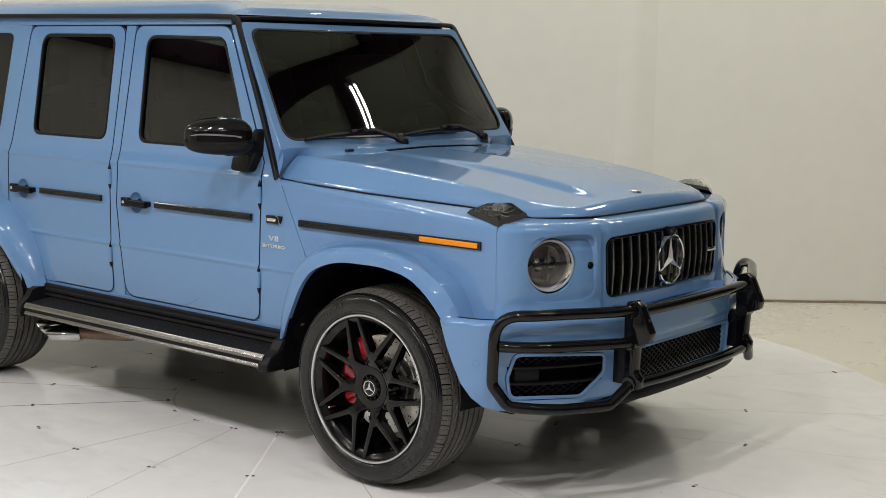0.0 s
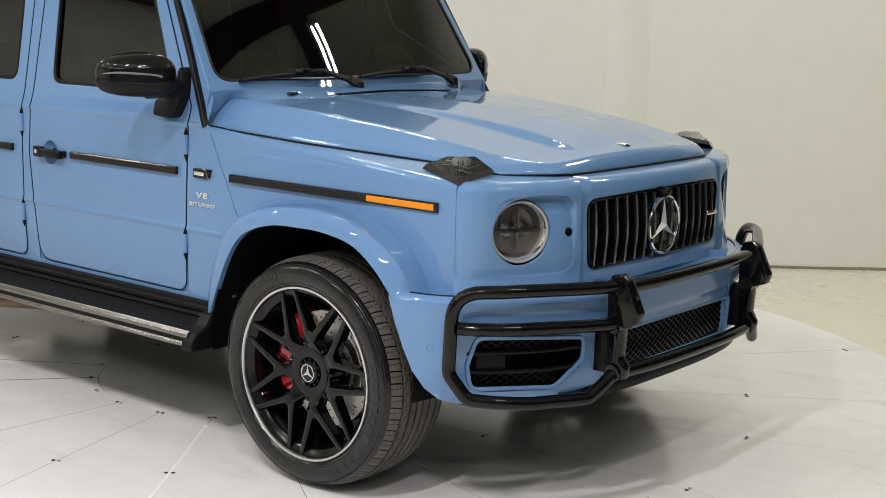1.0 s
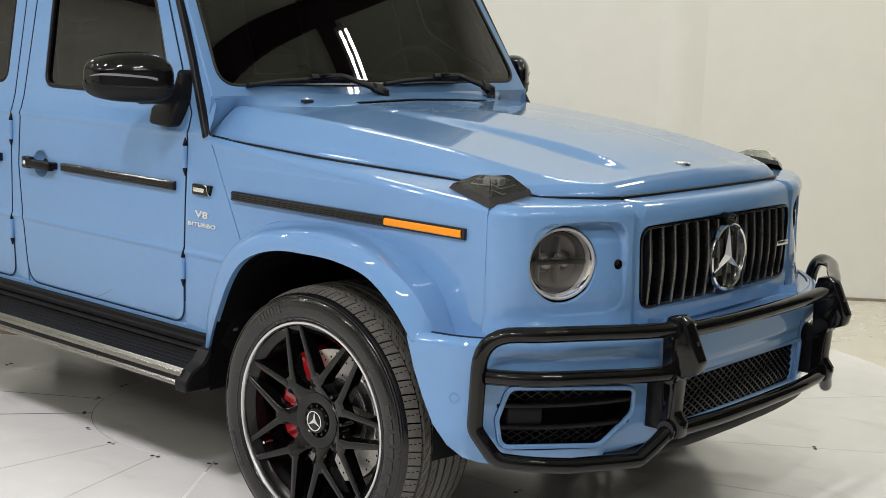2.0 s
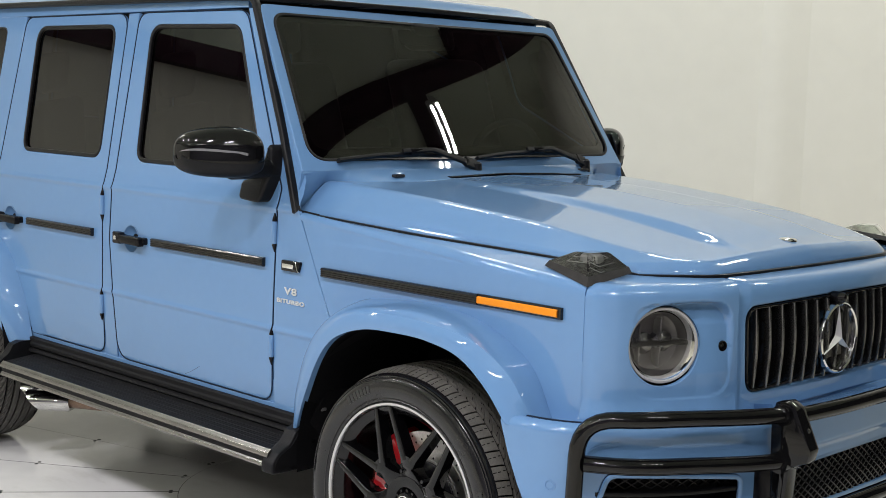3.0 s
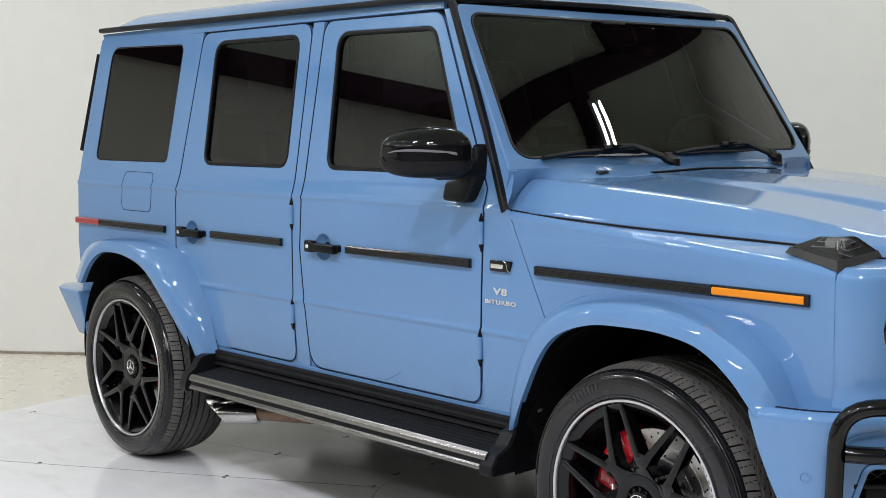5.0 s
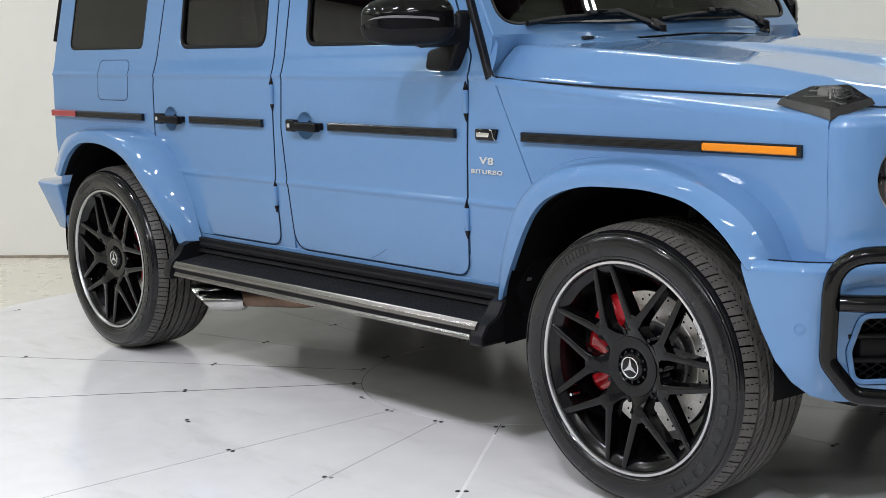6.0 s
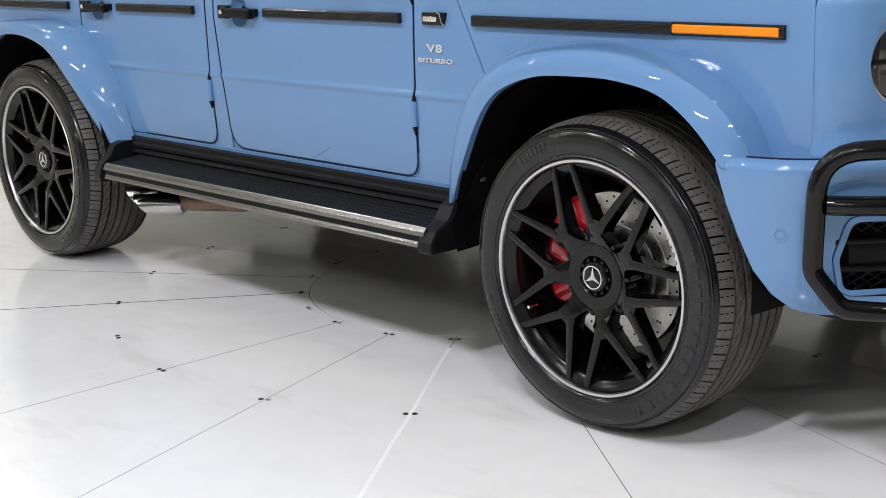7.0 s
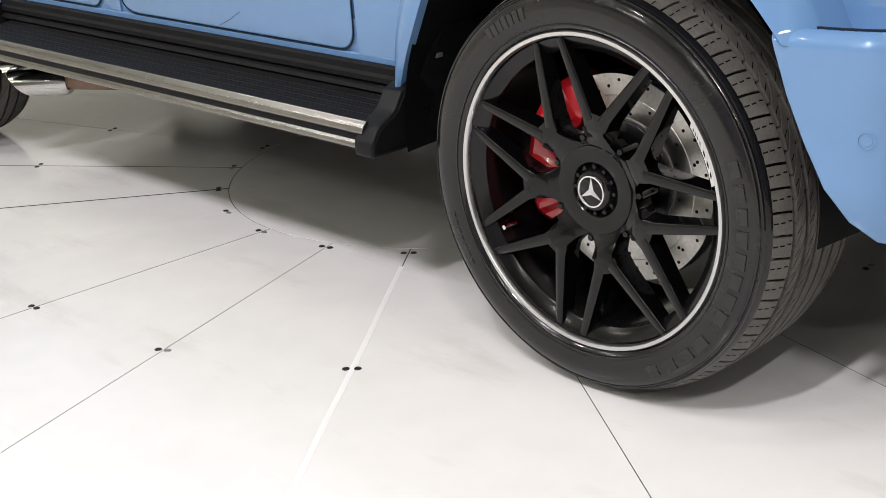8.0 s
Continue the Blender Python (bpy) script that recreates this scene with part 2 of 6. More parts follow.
def sheet(name, fn, nu, nv, material, parent, label="", sharp=32, closed_u=False):
    """A surface fn(u, v), with u and v from 0 to 1."""
    bm = bmesh.new()
    rows = [[bm.verts.new(fn(i / nu, j / nv)) for j in range(nv + 1)] for i in range(nu + (0 if closed_u else 1))]
    k = len(rows)
    for i in range(nu):
        for j in range(nv):
            a, b = rows[i], rows[(i + 1) % k]
            bm.faces.new((a[j], b[j], b[j + 1], a[j + 1]))
    bmesh.ops.remove_doubles(bm, verts=bm.verts, dist=1e-5)
    return part(name, bm, material, parent, label, sharp)


def sweep_bm(path, profile, up=(0, 0, 1), closed=False, caps=True, bm=None):
    """A profile (list of (side, up)) drawn along a path."""
    bm = bm or bmesh.new()
    path = [Vector(p) for p in path]
    rows, k = [], len(path)
    up = Vector(up)
    for i, p in enumerate(path):
        a = path[i - 1] if (i or closed) else p
        b = path[(i + 1) % k] if (i < k - 1 or closed) else p
        d = (b - a).normalized()
        s = d.cross(up)
        s = s.normalized() if s.length > 1e-4 else Vector((1, 0, 0))
        w = s.cross(d).normalized()
        rows.append([bm.verts.new(p + s * q[0] + w * q[1]) for q in profile])
    n = len(profile)
    for i in range(k if closed else k - 1):
        a, b = rows[i], rows[(i + 1) % k]
        for j in range(n):
            bm.faces.new((a[j], a[(j + 1) % n], b[(j + 1) % n], b[j]))
    if caps and not closed:
        bm.faces.new(rows[0]), bm.faces.new(list(reversed(rows[-1])))
    return bm


def circle(r, n=14, ry=None):
    return [(r * math.cos(2 * math.pi * i / n), (ry or r) * math.sin(2 * math.pi * i / n)) for i in range(n)]


def rrect(w, h, r, n=3):
    return rounded([(-w / 2, -h / 2, r), (w / 2, -h / 2, r), (w / 2, h / 2, r), (-w / 2, h / 2, r)], n)


def lathe_bm(profile, n=96, axis="y", centre=(0, 0, 0), start=0.0, turn=2 * math.pi, bm=None):
    """A profile of (radius, along the axis) turned about the axis."""
    bm = bm or bmesh.new()
    full = abs(turn - 2 * math.pi) < 1e-6
    rows = []
    for i in range(n if full else n + 1):
        a = start + turn * i / n
        c, s = math.cos(a), math.sin(a)
        row = []
        for r, h in profile:
            p = {"y": (r * c, h, r * s), "x": (h, r * c, r * s), "z": (r * c, r * s, h)}[axis]
            row.append(bm.verts.new((p[0] + centre[0], p[1] + centre[1], p[2] + centre[2])))
        rows.append(row)
    for i in range(n):
        a, b = rows[i], rows[(i + 1) % len(rows)]
        for j in range(len(profile) - 1):
            bm.faces.new((a[j], b[j], b[j + 1], a[j + 1]))
    return bm


def box_bm(centre, size, bevel=0.0, seg=2, turn=None, bm=None):
    bm2 = bmesh.new()
    bmesh.ops.create_cube(bm2, size=1)
    for v in bm2.verts:
        v.co = Vector((v.co.x * size[0], v.co.y * size[1], v.co.z * size[2]))
    if bevel:
        bmesh.ops.bevel(bm2, geom=list(bm2.edges), offset=bevel, segments=seg, affect="EDGES", profile=0.5)
    m = Matrix.Translation(centre) @ (turn.to_4x4() if turn else Matrix.Identity(4))
    bmesh.ops.transform(bm2, matrix=m, verts=bm2.verts)
    if bm is None:
        return bm2
    me = bpy.data.meshes.new("t")
    bm2.to_mesh(me)
    bm.from_mesh(me)
    bpy.data.meshes.remove(me)
    bm2.free()
    return bm


def extrude_bm(loop, mapf, depth_vec, bevel=0.0, seg=2):
    """A flat outline (u, v) laid by mapf and pushed along depth_vec."""
    bm = bmesh.new()
    d = Vector(depth_vec)
    a = [bm.verts.new(mapf(u, v)) for u, v in loop]
    b = [bm.verts.new(Vector(mapf(u, v)) + d) for u, v in loop]
    bm.faces.new(a), bm.faces.new(list(reversed(b)))
    for i in range(len(a)):
        j = (i + 1) % len(a)
        bm.faces.new((a[i], b[i], b[j], a[j]))
    if bevel:
        bmesh.ops.recalc_face_normals(bm, faces=bm.faces)
        rim = [e for e in bm.edges if all(v in a for v in e.verts)]
        bmesh.ops.bevel(bm, geom=rim, offset=bevel, segments=seg, affect="EDGES", profile=0.5)
    return bm


def lerp(table, x):
    return float(np.interp(x, [p[0] for p in table], [p[1] for p in table]))


def smooth_table(points, n):
    """n points along a smooth curve through the given ones."""
    p = np.array(points, float)
    d = np.r_[0, np.cumsum(np.sqrt((np.diff(p[:, :2], axis=0) ** 2).sum(1)))]
    t = np.linspace(0, d[-1], n)
    m = np.gradient(p, d, axis=0)
    out = []
    for x in t:
        i = min(max(int(np.searchsorted(d, x) - 1), 0), len(d) - 2)
        h = d[i + 1] - d[i]
        s = (x - d[i]) / h
        out.append((2 * s**3 - 3 * s**2 + 1) * p[i] + (s**3 - 2 * s**2 + s) * h * m[i] + (-2 * s**3 + 3 * s**2) * p[i + 1] + (s**3 - s**2) * h * m[i + 1])
    return out

# ---- the room: floor, turntable, walls, ceiling ----
FLOOR_Z = -0.04
HUB = Vector((0.24, -0.10, 0))
ROOM = Matrix.Rotation(radians(WALL_TURN), 4, "Z")


def room_point(u, w, z):
    """u along the back wall, w away from it, with 0 at the car's middle."""
    return ROOM @ Vector((u, -w, z))


def floor_mat(name, colour, rough, vary, speck, marks):
    m = mat(name, colour, rough, 0.0, 0.0, vary, 0.8, 0.06, 60, 0.08)
    nt = m.node_tree
    b = nt.nodes["Principled BSDF"]
    src = b.inputs["Base Color"].links[0].from_socket
    co = nt.nodes.new("ShaderNodeTexCoord")
    # sparse dark specks and faint rubbed marks
    v = nt.nodes.new("ShaderNodeTexVoronoi")
    v.inputs["Scale"].default_value = 3.3
    nt.links.new(co.outputs["Object"], v.inputs["Vector"])
    lt = nt.nodes.new("ShaderNodeMath")
    lt.operation, lt.inputs[1].default_value = "LESS_THAN", speck
    nt.links.new(v.outputs["Distance"], lt.inputs[0])
    n = nt.nodes.new("ShaderNodeTexNoise")
    n.inputs["Scale"].default_value, n.inputs["Detail"].default_value, n.inputs["Roughness"].default_value = 1.7, 8, 0.65
    mp = nt.nodes.new("ShaderNodeMapping")
    mp.inputs["Scale"].default_value = (1, 3.2, 1)
    mp.inputs["Rotation"].default_value = (0, 0, 0.5)
    nt.links.new(co.outputs["Object"], mp.inputs["Vector"])
    nt.links.new(mp.outputs["Vector"], n.inputs["Vector"])
    rg = nt.nodes.new("ShaderNodeMapRange")
    rg.inputs["From Min"].default_value, rg.inputs["From Max"].default_value = 0.56, 0.80
    rg.inputs["To Min"].default_value, rg.inputs["To Max"].default_value = 0.0, marks
    nt.links.new(n.outputs["Fac"], rg.inputs["Value"])
    m1 = nt.nodes.new("ShaderNodeMix")
    m1.data_type = "RGBA"
    m1.inputs["B"].default_value = (0.40, 0.385, 0.35, 1)
    nt.links.new(rg.outputs["Result"], m1.inputs["Factor"])
    nt.links.new(src, m1.inputs["A"])
    m2 = nt.nodes.new("ShaderNodeMix")
    m2.data_type = "RGBA"
    m2.inputs["B"].default_value = (0.06, 0.055, 0.05, 1)
    nt.links.new(lt.outputs[0], m2.inputs["Factor"])
    nt.links.new(m1.outputs["Result"], m2.inputs["A"])
    nt.links.new(m2.outputs["Result"], b.inputs["Base Color"])
    return m


WHITE_FLOOR = floor_mat("white_floor_paint", (0.73, 0.727, 0.715), 0.16, 0.035, 0.010, 0.45)
BEIGE_FLOOR = floor_mat("beige_floor_paint", (0.63, 0.60, 0.51), 0.30, 0.04, 0.006, 0.35)
# tones of two unseen walls, set for reflections and less bounced light
WALL_GREY = mat("grey_wall_paint", (0.235, 0.23, 0.275), 0.8, 0, 0, 0.1, 1.0)
WALL_DARK = mat("unseen_dark_wall", (0.035, 0.035, 0.037), 0.9, 0, 0, 0.2, 1.0)
WALL_PAINT = mat("wall_paint", (0.75, 0.742, 0.69), 0.75, 0.0, 0.0, 0.02, 0.7, 0.10, 35)
CEIL_GREY = mat("ceiling_grey", (0.60, 0.65, 0.56), 0.8, 0.0, 0.0, 0.12, 1.2, 0.5, 12)
BEAM_DARK = mat("dark_beam", (0.045, 0.018, 0.032), 0.7, spec=0.2)
JOINT = mat("dark_joint", (0.035, 0.033, 0.03), 0.8)

U0, U1, W0, W1 = -10.0, 9.0, -2.80, 9.6


def slab(name, corners, depth, material, kind="structure", label="", category=""):
    bm = bmesh.new()
    a = [bm.verts.new(c) for c in corners]
    d = Vector(depth)
    b = [bm.verts.new(Vector(c) + d) for c in corners]
    bm.faces.new(a), bm.faces.new(list(reversed(b)))
    for i in range(len(a)):
        j = (i + 1) % len(a)
        bm.faces.new((a[i], b[i], b[j], a[j]))
    ob = part(name, bm, material, None)
    return tagged(ob, label, category, "", kind)


E0 = 0.25
slab("floor", [room_point(u, w, FLOOR_Z) for u, w in ((U0 - E0, W0 - E0), (U1 + E0, W0 - E0), (U1 + E0, W1 + E0), (U0 - E0, W1 + E0))], (0, 0, -0.2), BEIGE_FLOOR, label="glossy beige painted concrete floor round the turntable", category="floor")
slab("wall_back", [room_point(u, W0, z) for u, z in ((U0, FLOOR_Z), (U1, FLOOR_Z), (U1, CEIL), (U0, CEIL))], room_point(0, -E0, 0), WALL_PAINT, label="plain off-white painted wall behind the car", category="wall")
slab("wall_front", [room_point(u, W1, z) for u, z in ((U0, FLOOR_Z), (U1, FLOOR_Z), (U1, CEIL), (U0, CEIL))], room_point(0, E0, 0), WALL_GREY, label="unseen plain wall, grey for its reflection in the windows", category="wall")
slab("wall_left", [room_point(U0, w, z) for w, z in ((W0, FLOOR_Z), (W1, FLOOR_Z), (W1, CEIL), (W0, CEIL))], room_point(-E0, 0, 0), WALL_PAINT, label="plain off-white painted wall", category="wall")
slab("wall_right", [room_point(U1, w, z) for w, z in ((W0, FLOOR_Z), (W1, FLOOR_Z), (W1, CEIL), (W0, CEIL))], room_point(E0, 0, 0), WALL_DARK, label="unseen dark wall, added to darken bounce and reflections", category="wall")
slab("ceiling", [room_point(u, w, CEIL) for u, w in ((U0 - E0, W0 - E0), (U1 + E0, W0 - E0), (U1 + E0, W1 + E0), (U0 - E0, W1 + E0))], (0, 0, 0.2), CEIL_GREY, label="grey quilted insulation ceiling", category="ceiling")

# a shallow dirty joint along the foot of the back wall
bm = bmesh.new()
uu = [U0 + (U1 - U0) * i / 120 for i in range(121)]
low = [bm.verts.new(room_point(u, W0 + 0.010, FLOOR_Z)) for u in uu]
mid = [bm.verts.new(room_point(u, W0 + 0.010, FLOOR_Z + 0.016 + 0.006 * noise.noise((u * 3, 0, 0)))) for u in uu]
top = [bm.verts.new(room_point(u, W0, FLOOR_Z + 0.018 + 0.006 * noise.noise((u * 3, 0, 0)))) for u in uu]
for i in range(120):
    bm.faces.new((low[i], low[i + 1], mid[i + 1], mid[i]))
    bm.faces.new((mid[i], mid[i + 1], top[i + 1], top[i]))
tagged(part("baseboard", bm, mat("joint_brown", (0.26, 0.22, 0.17), 0.8, 0, 0, 0.3, 9), None), "thin brown dirty joint at the foot of the wall", "trim", "", "structure")

# a faint upright ridge in the back wall where two wall panels meet
bm = bmesh.new()
prof = [(-0.08, -0.003), (-0.05, 0.003), (-0.02, 0.014), (0.01, 0.022), (0.05, 0.026), (0.10, 0.020), (0.16, 0.006), (0.22, -0.003)]
lo = [bm.verts.new(room_point(2.11 + a, W0 + b + 0.001, FLOOR_Z)) for a, b in prof]
hi = [bm.verts.new(room_point(2.11 + a, W0 + b + 0.001, CEIL)) for a, b in prof]
for i in range(len(prof) - 1):
    bm.faces.new((lo[i], lo[i + 1], hi[i + 1], hi[i]))
tagged(part("trim", bm, WALL_PAINT, None), "faint upright joint of two off-white wall panels", "wall joint", "", "structure")

# unseen dark beams added under the ceiling and along the top of the wall panels, for dark bands in the car's
# reflections


def beam(u, w, z, lu, lw, h, turn=0.0):
    ob = part("roof_beam", box_bm((0, 0, 0), (lu, lw, h), 0.01), BEAM_DARK, None)
    ob.matrix_world = Matrix.Translation(room_point(u, w, z)) @ ROOM @ Matrix.Rotation(radians(turn), 4, "Z")
    return tagged(ob, "unseen dark beam added for bands in the car's reflections", "beam", "roof beams", "structure")


beam(U0 + 0.13, 3.4, 3.32, 0.25, 12.3, 0.26)
beam(-0.5, W1 - 0.13, 3.32, 18.9, 0.25, 0.26)
# unseen grey upper wall, added only for what the car reflects
slab("upper_wall", [room_point(U0 + 0.02, w, z) for w, z in ((W0, 3.46), (W1, 3.46), (W1, CEIL), (W0, CEIL))], room_point(0.01, 0, 0) - room_point(0, 0, 0), CEIL_GREY, label="unseen grey sheet added above the wall panels for reflections", category="wall")
bw = Vector((2.15, 3.15, 0))
bl = ROOM.inverted() @ bw
beam(bl.x, -bl.y, CEIL - 0.076, 6.2, 0.36, 0.15, 125 - WALL_TURN)
bl = ROOM.inverted() @ Vector((0.98, 4.12, 0))
beam(bl.x, -bl.y, CEIL - 0.066, 2.2, 0.50, 0.13, 125 - WALL_TURN)
bl = ROOM.inverted() @ Vector((3.04, 3.41, 0))
beam(bl.x, -bl.y, CEIL - 0.046, 2.0, 0.26, 0.09)

# tube housings above the lamps
HOUSING = mat("lamp_housing", (0.7, 0.7, 0.7), 0.5, 0, 0, 0.05, 8)
for lx, ly, ll, lw, le, lc, turn in LAMPS:
    ob = thing("ceiling_light", "long white double tube light fixed under the ceiling, some only added as fill", "light", (lx, ly, CEIL - 0.1), "ceiling lights")
    ob.rotation_euler = (0, 0, radians(turn))
    part("housing", box_bm((0, 0, 0.03), (ll + 0.06, 0.16, 0.05), 0.008), HOUSING, ob)
    for e in (-1, 1):
        part("tube_holder", box_bm((e * (ll / 2 + 0.02), 0, -0.028), (0.025, 0.14, 0.07), 0.004), HOUSING, ob)
    part("bracket", box_bm((0, 0, 0.078), (0.05, 0.05, 0.045), 0.004), BLACK_PLASTIC, ob)

# the turntable: a steel-edged disc with a round middle plate and plates like slices
R_IN, R_OUT = 0.645, 3.08
turntable = thing("turntable", "large round white-painted turntable of bolted plates", "turntable", (HUB.x, HUB.y, FLOOR_Z))
bm = lathe_bm([(0.001, 0.0), (R_OUT - 0.012, 0.0), (R_OUT - 0.012, 0.0393), (0.001, 0.0393)], 180, "z")
part("bed", bm, JOINT, turntable)
seams = [34.6, 18.7, 1.0, -16.8, -35.4, -54.3, -73.3, -93.0, -111.0, -129.2]
seams += [-129.2 - 196.2 * k / 11 for k in range(1, 11)]
seams = sorted(radians(a) for a in seams)


GAPS = {-147.04: 0.0036, -129.2: 0.0050, -111.0: 0.0003, -93.0: 0.0018, -73.3: 0.0011, -35.4: 0.0010}


def seam_gap(a):
    return GAPS[min(GAPS, key=lambda d: abs(radians(d) - a))] if min(abs(radians(d) - a) for d in GAPS) < 0.01 else 0.0013


def plate(name, a0, a1, r0, r1, gap=0.0014, parent=turntable):
    """One plate with softly broken edges, its top at the car's ground."""
    n = max(int((a1 - a0) / radians(2.0)), 4)
    bm = bmesh.new()
    rings = []
    for inset, z in ((0.0, 0.027), (0.0, 0.0396), (0.0003, 0.04)):
        g0, g1 = seam_gap(a0) + inset, seam_gap(a1) + inset
        outer = [(r1 - inset, a0 + g0 / r1 + (a1 - a0 - (g0 + g1) / r1) * i / n) for i in range(n + 1)]
        inner = [(r0 + gap + inset, a1 - g1 / r0 - (a1 - a0 - (g0 + g1) / r0) * i / n) for i in range(n + 1)]
        rings.append([bm.verts.new((r * math.cos(a), r * math.sin(a), z)) for r, a in outer + inner])
    for p, q in zip(rings, rings[1:]):
        for i in range(len(p)):
            j = (i + 1) % len(p)
            bm.faces.new((p[i], p[j], q[j], q[i]))
    top = rings[-1]
    for i in range(n):
        bm.faces.new((top[i], top[i + 1], top[2 * n - i], top[2 * n + 1 - i]))
    return part(name, bm, WHITE_FLOOR, parent)


for k, a in enumerate(seams):
    b = seams[k + 1] if k + 1 < len(seams) else seams[0] + 2 * math.pi
    plate("floor_plate", a, b, R_IN, R_OUT)
# one seam is filled with white paste
for deg, r0, r1 in ((-54.3, R_IN + 0.12, R_OUT - 0.05),):
    a = radians(deg)
    d, n_ = Vector((math.cos(a), math.sin(a), 0)), Vector((-math.sin(a), math.cos(a), 0))
    path = []
    for i in range(41):
        r = r0 + (r1 - r0) * i / 40
        p = d * r + n_ * 0.002 * noise.noise((r * 6, deg, 0))
        path.append((p.x, p.y, 0.0398))
    part("seam_filler", sweep_bm(path, rrect(0.0125, 0.0010, 0.0005)), mat("white_paste", (0.82, 0.815, 0.81), 0.3, 0, 0, 0.02, 5), turntable)
bm = lathe_bm([(R_IN - 0.0012, 0.04), (R_IN - 0.0002, 0.0385), (R_IN - 0.0002, 0.027)], 120, "z")
ring = [v for v in bm.verts if v.co.z > 0.0399]
bm.faces.new(sorted(ring, key=lambda v: math.atan2(v.co.y, v.co.x)))
part("middle_plate", bm, WHITE_FLOOR, turntable)

bolt_bm = lathe_bm([(0.0001, 0.0008), (0.0024, 0.0008), (0.0030, 0.0014), (0.0070, 0.0014), (0.0082, 0.0)], 12, "z")
bolt_me = bpy.data.meshes.new("bolt")
bolt_bm.to_mesh(bolt_me)
bolt_bm.free()
bolt_me.materials.append(BOLT)
pale_me = bolt_me.copy()
pale_me.materials[0] = mat("worn_bolt", (0.30, 0.30, 0.30), 0.4, 0.6)
for k, a in enumerate(seams):
    for r in (0.675, 1.32, 2.2, 2.95):
        if k % 3 == 1 and r == 2.95:
            continue
        for d in (-0.0125, 0.0125):
            ob = new("bolt", pale_me if (d > 0) == (noise.noise((k * 1.7, r * 3, 4)) > 0.05) and d > 0 else bolt_me)
            ob.parent = turntable
            j = 0.004 * noise.noise((k, r, d * 50))
            ob.location = (r * math.cos(a + d / r) + j, r * math.sin(a + d / r) - j, 0.0402)

# ---- the car: body ----
suv = thing("suv", "light blue boxy off-road SUV parked on the white turntable", "car")

SIDE_Y = [(0.44, 0.795), (0.50, 0.815), (0.56, 0.823), (0.778, 0.829), (0.788, 0.8335), (0.793, 0.8335), (0.804, 0.829), (1.00, 0.829), (1.170, 0.827), (1.180, 0.8308), (1.185, 0.8308), (1.196, 0.8250), (1.25, 0.812), (1.83, 0.735), (1.92, 0.723)]


def side_y(z):
    """The half width of the body at a height, with its two soft creases."""
    return sum(lerp(SIDE_Y, z + d) for d in (-0.003, -0.0015, 0, 0.0015, 0.003)) / 5


CREASES = (0.772, 0.778, 0.783, 0.788, 0.7905, 0.793, 0.797, 0.801, 0.806, 0.812, 1.163, 1.170, 1.175, 1.180, 1.1825, 1.185, 1.189, 1.193, 1.198, 1.205, 1.235, 1.25, 1.265)


def on_side(x, z, off=0.0):
    return (x, side_y(z) + off, z)


def flip(bm, s):
    """Parts are drawn for the car's right side (y < 0); s = 1 mirrors them to the left."""
    if s > 0:
        for v in bm.verts:
            v.co.y = -v.co.y
    return bm


def inset_loop(loop, e):
    lp = list(loop)
    if area2(lp) < 0:
        lp.reverse()
    return shrink(lp, e)


def ring_seal(loop, off, w, h, s, parent, name="window_seal"):
    """A rubber section drawn round an opening of the side."""
    path = [(x, -(side_y(z) + off), z) for x, z in loop]
    return part(name, flip(sweep_bm(path, rrect(w, h, min(w, h) * 0.4), (0, -1, 0.12), True), s), SEAL, parent)


def side_glass(loop, inset, off, s, parent, name="window_glass"):
    return skin(name, inset_loop(loop, inset), [], lambda u, v: on_side(u, v, off), (0, 1, 0), GLASS, parent, thick=0.0045, rim=0.001, step=(0.3, 0.08), side=s)


def door_gap(loop, s, parent):
    """A dark strip laid round a door as the shade in its shut line."""
    path = [(x, -(side_y(z) - 0.0012), z) for x, z in inset_loop(loop, -0.0022)]
    dense = []
    for p, q in zip(path, path[1:] + path[:1]):
        m = max(int(abs(q[2] - p[2]) / 0.012), 1)
        for i in range(m):
            z = p[2] + (q[2] - p[2]) * i / m
            dense.append((p[0] + (q[0] - p[0]) * i / m, -(side_y(z) - 0.0012), z))
    return part("shut_line", flip(sweep_bm(dense, rrect(0.0030, 0.003, 0.0008), (0, -1, 0), True), s), SHUT, parent)


def strip(x0, x1, s, parent, material=None, name="trim_strip", h=0.030, out=0.016, z=1.005, label=""):
    """A ribbed rubbing strip along the side."""
    y = side_y(z)
    prof = [(-0.004, -h / 2), (out * 0.6, -h / 2), (out, -h / 2 + 0.004)]
    if name == "trim_strip":
        for k in (-1, 0, 1):
            c = 0.0062 * k
            prof += [(out, c - 0.0022), (out - 0.0028, c - 0.0012), (out - 0.0028, c + 0.0012), (out, c + 0.0022)]
    prof += [(out, h / 2 - 0.004), (out * 0.6, h / 2), (-0.004, h / 2)]
    bm = sweep_bm([(x0, -y, z), (x1, -y, z)], prof)
    return part(name, flip(bm, s), material or STRIP_BLACK, parent, label)


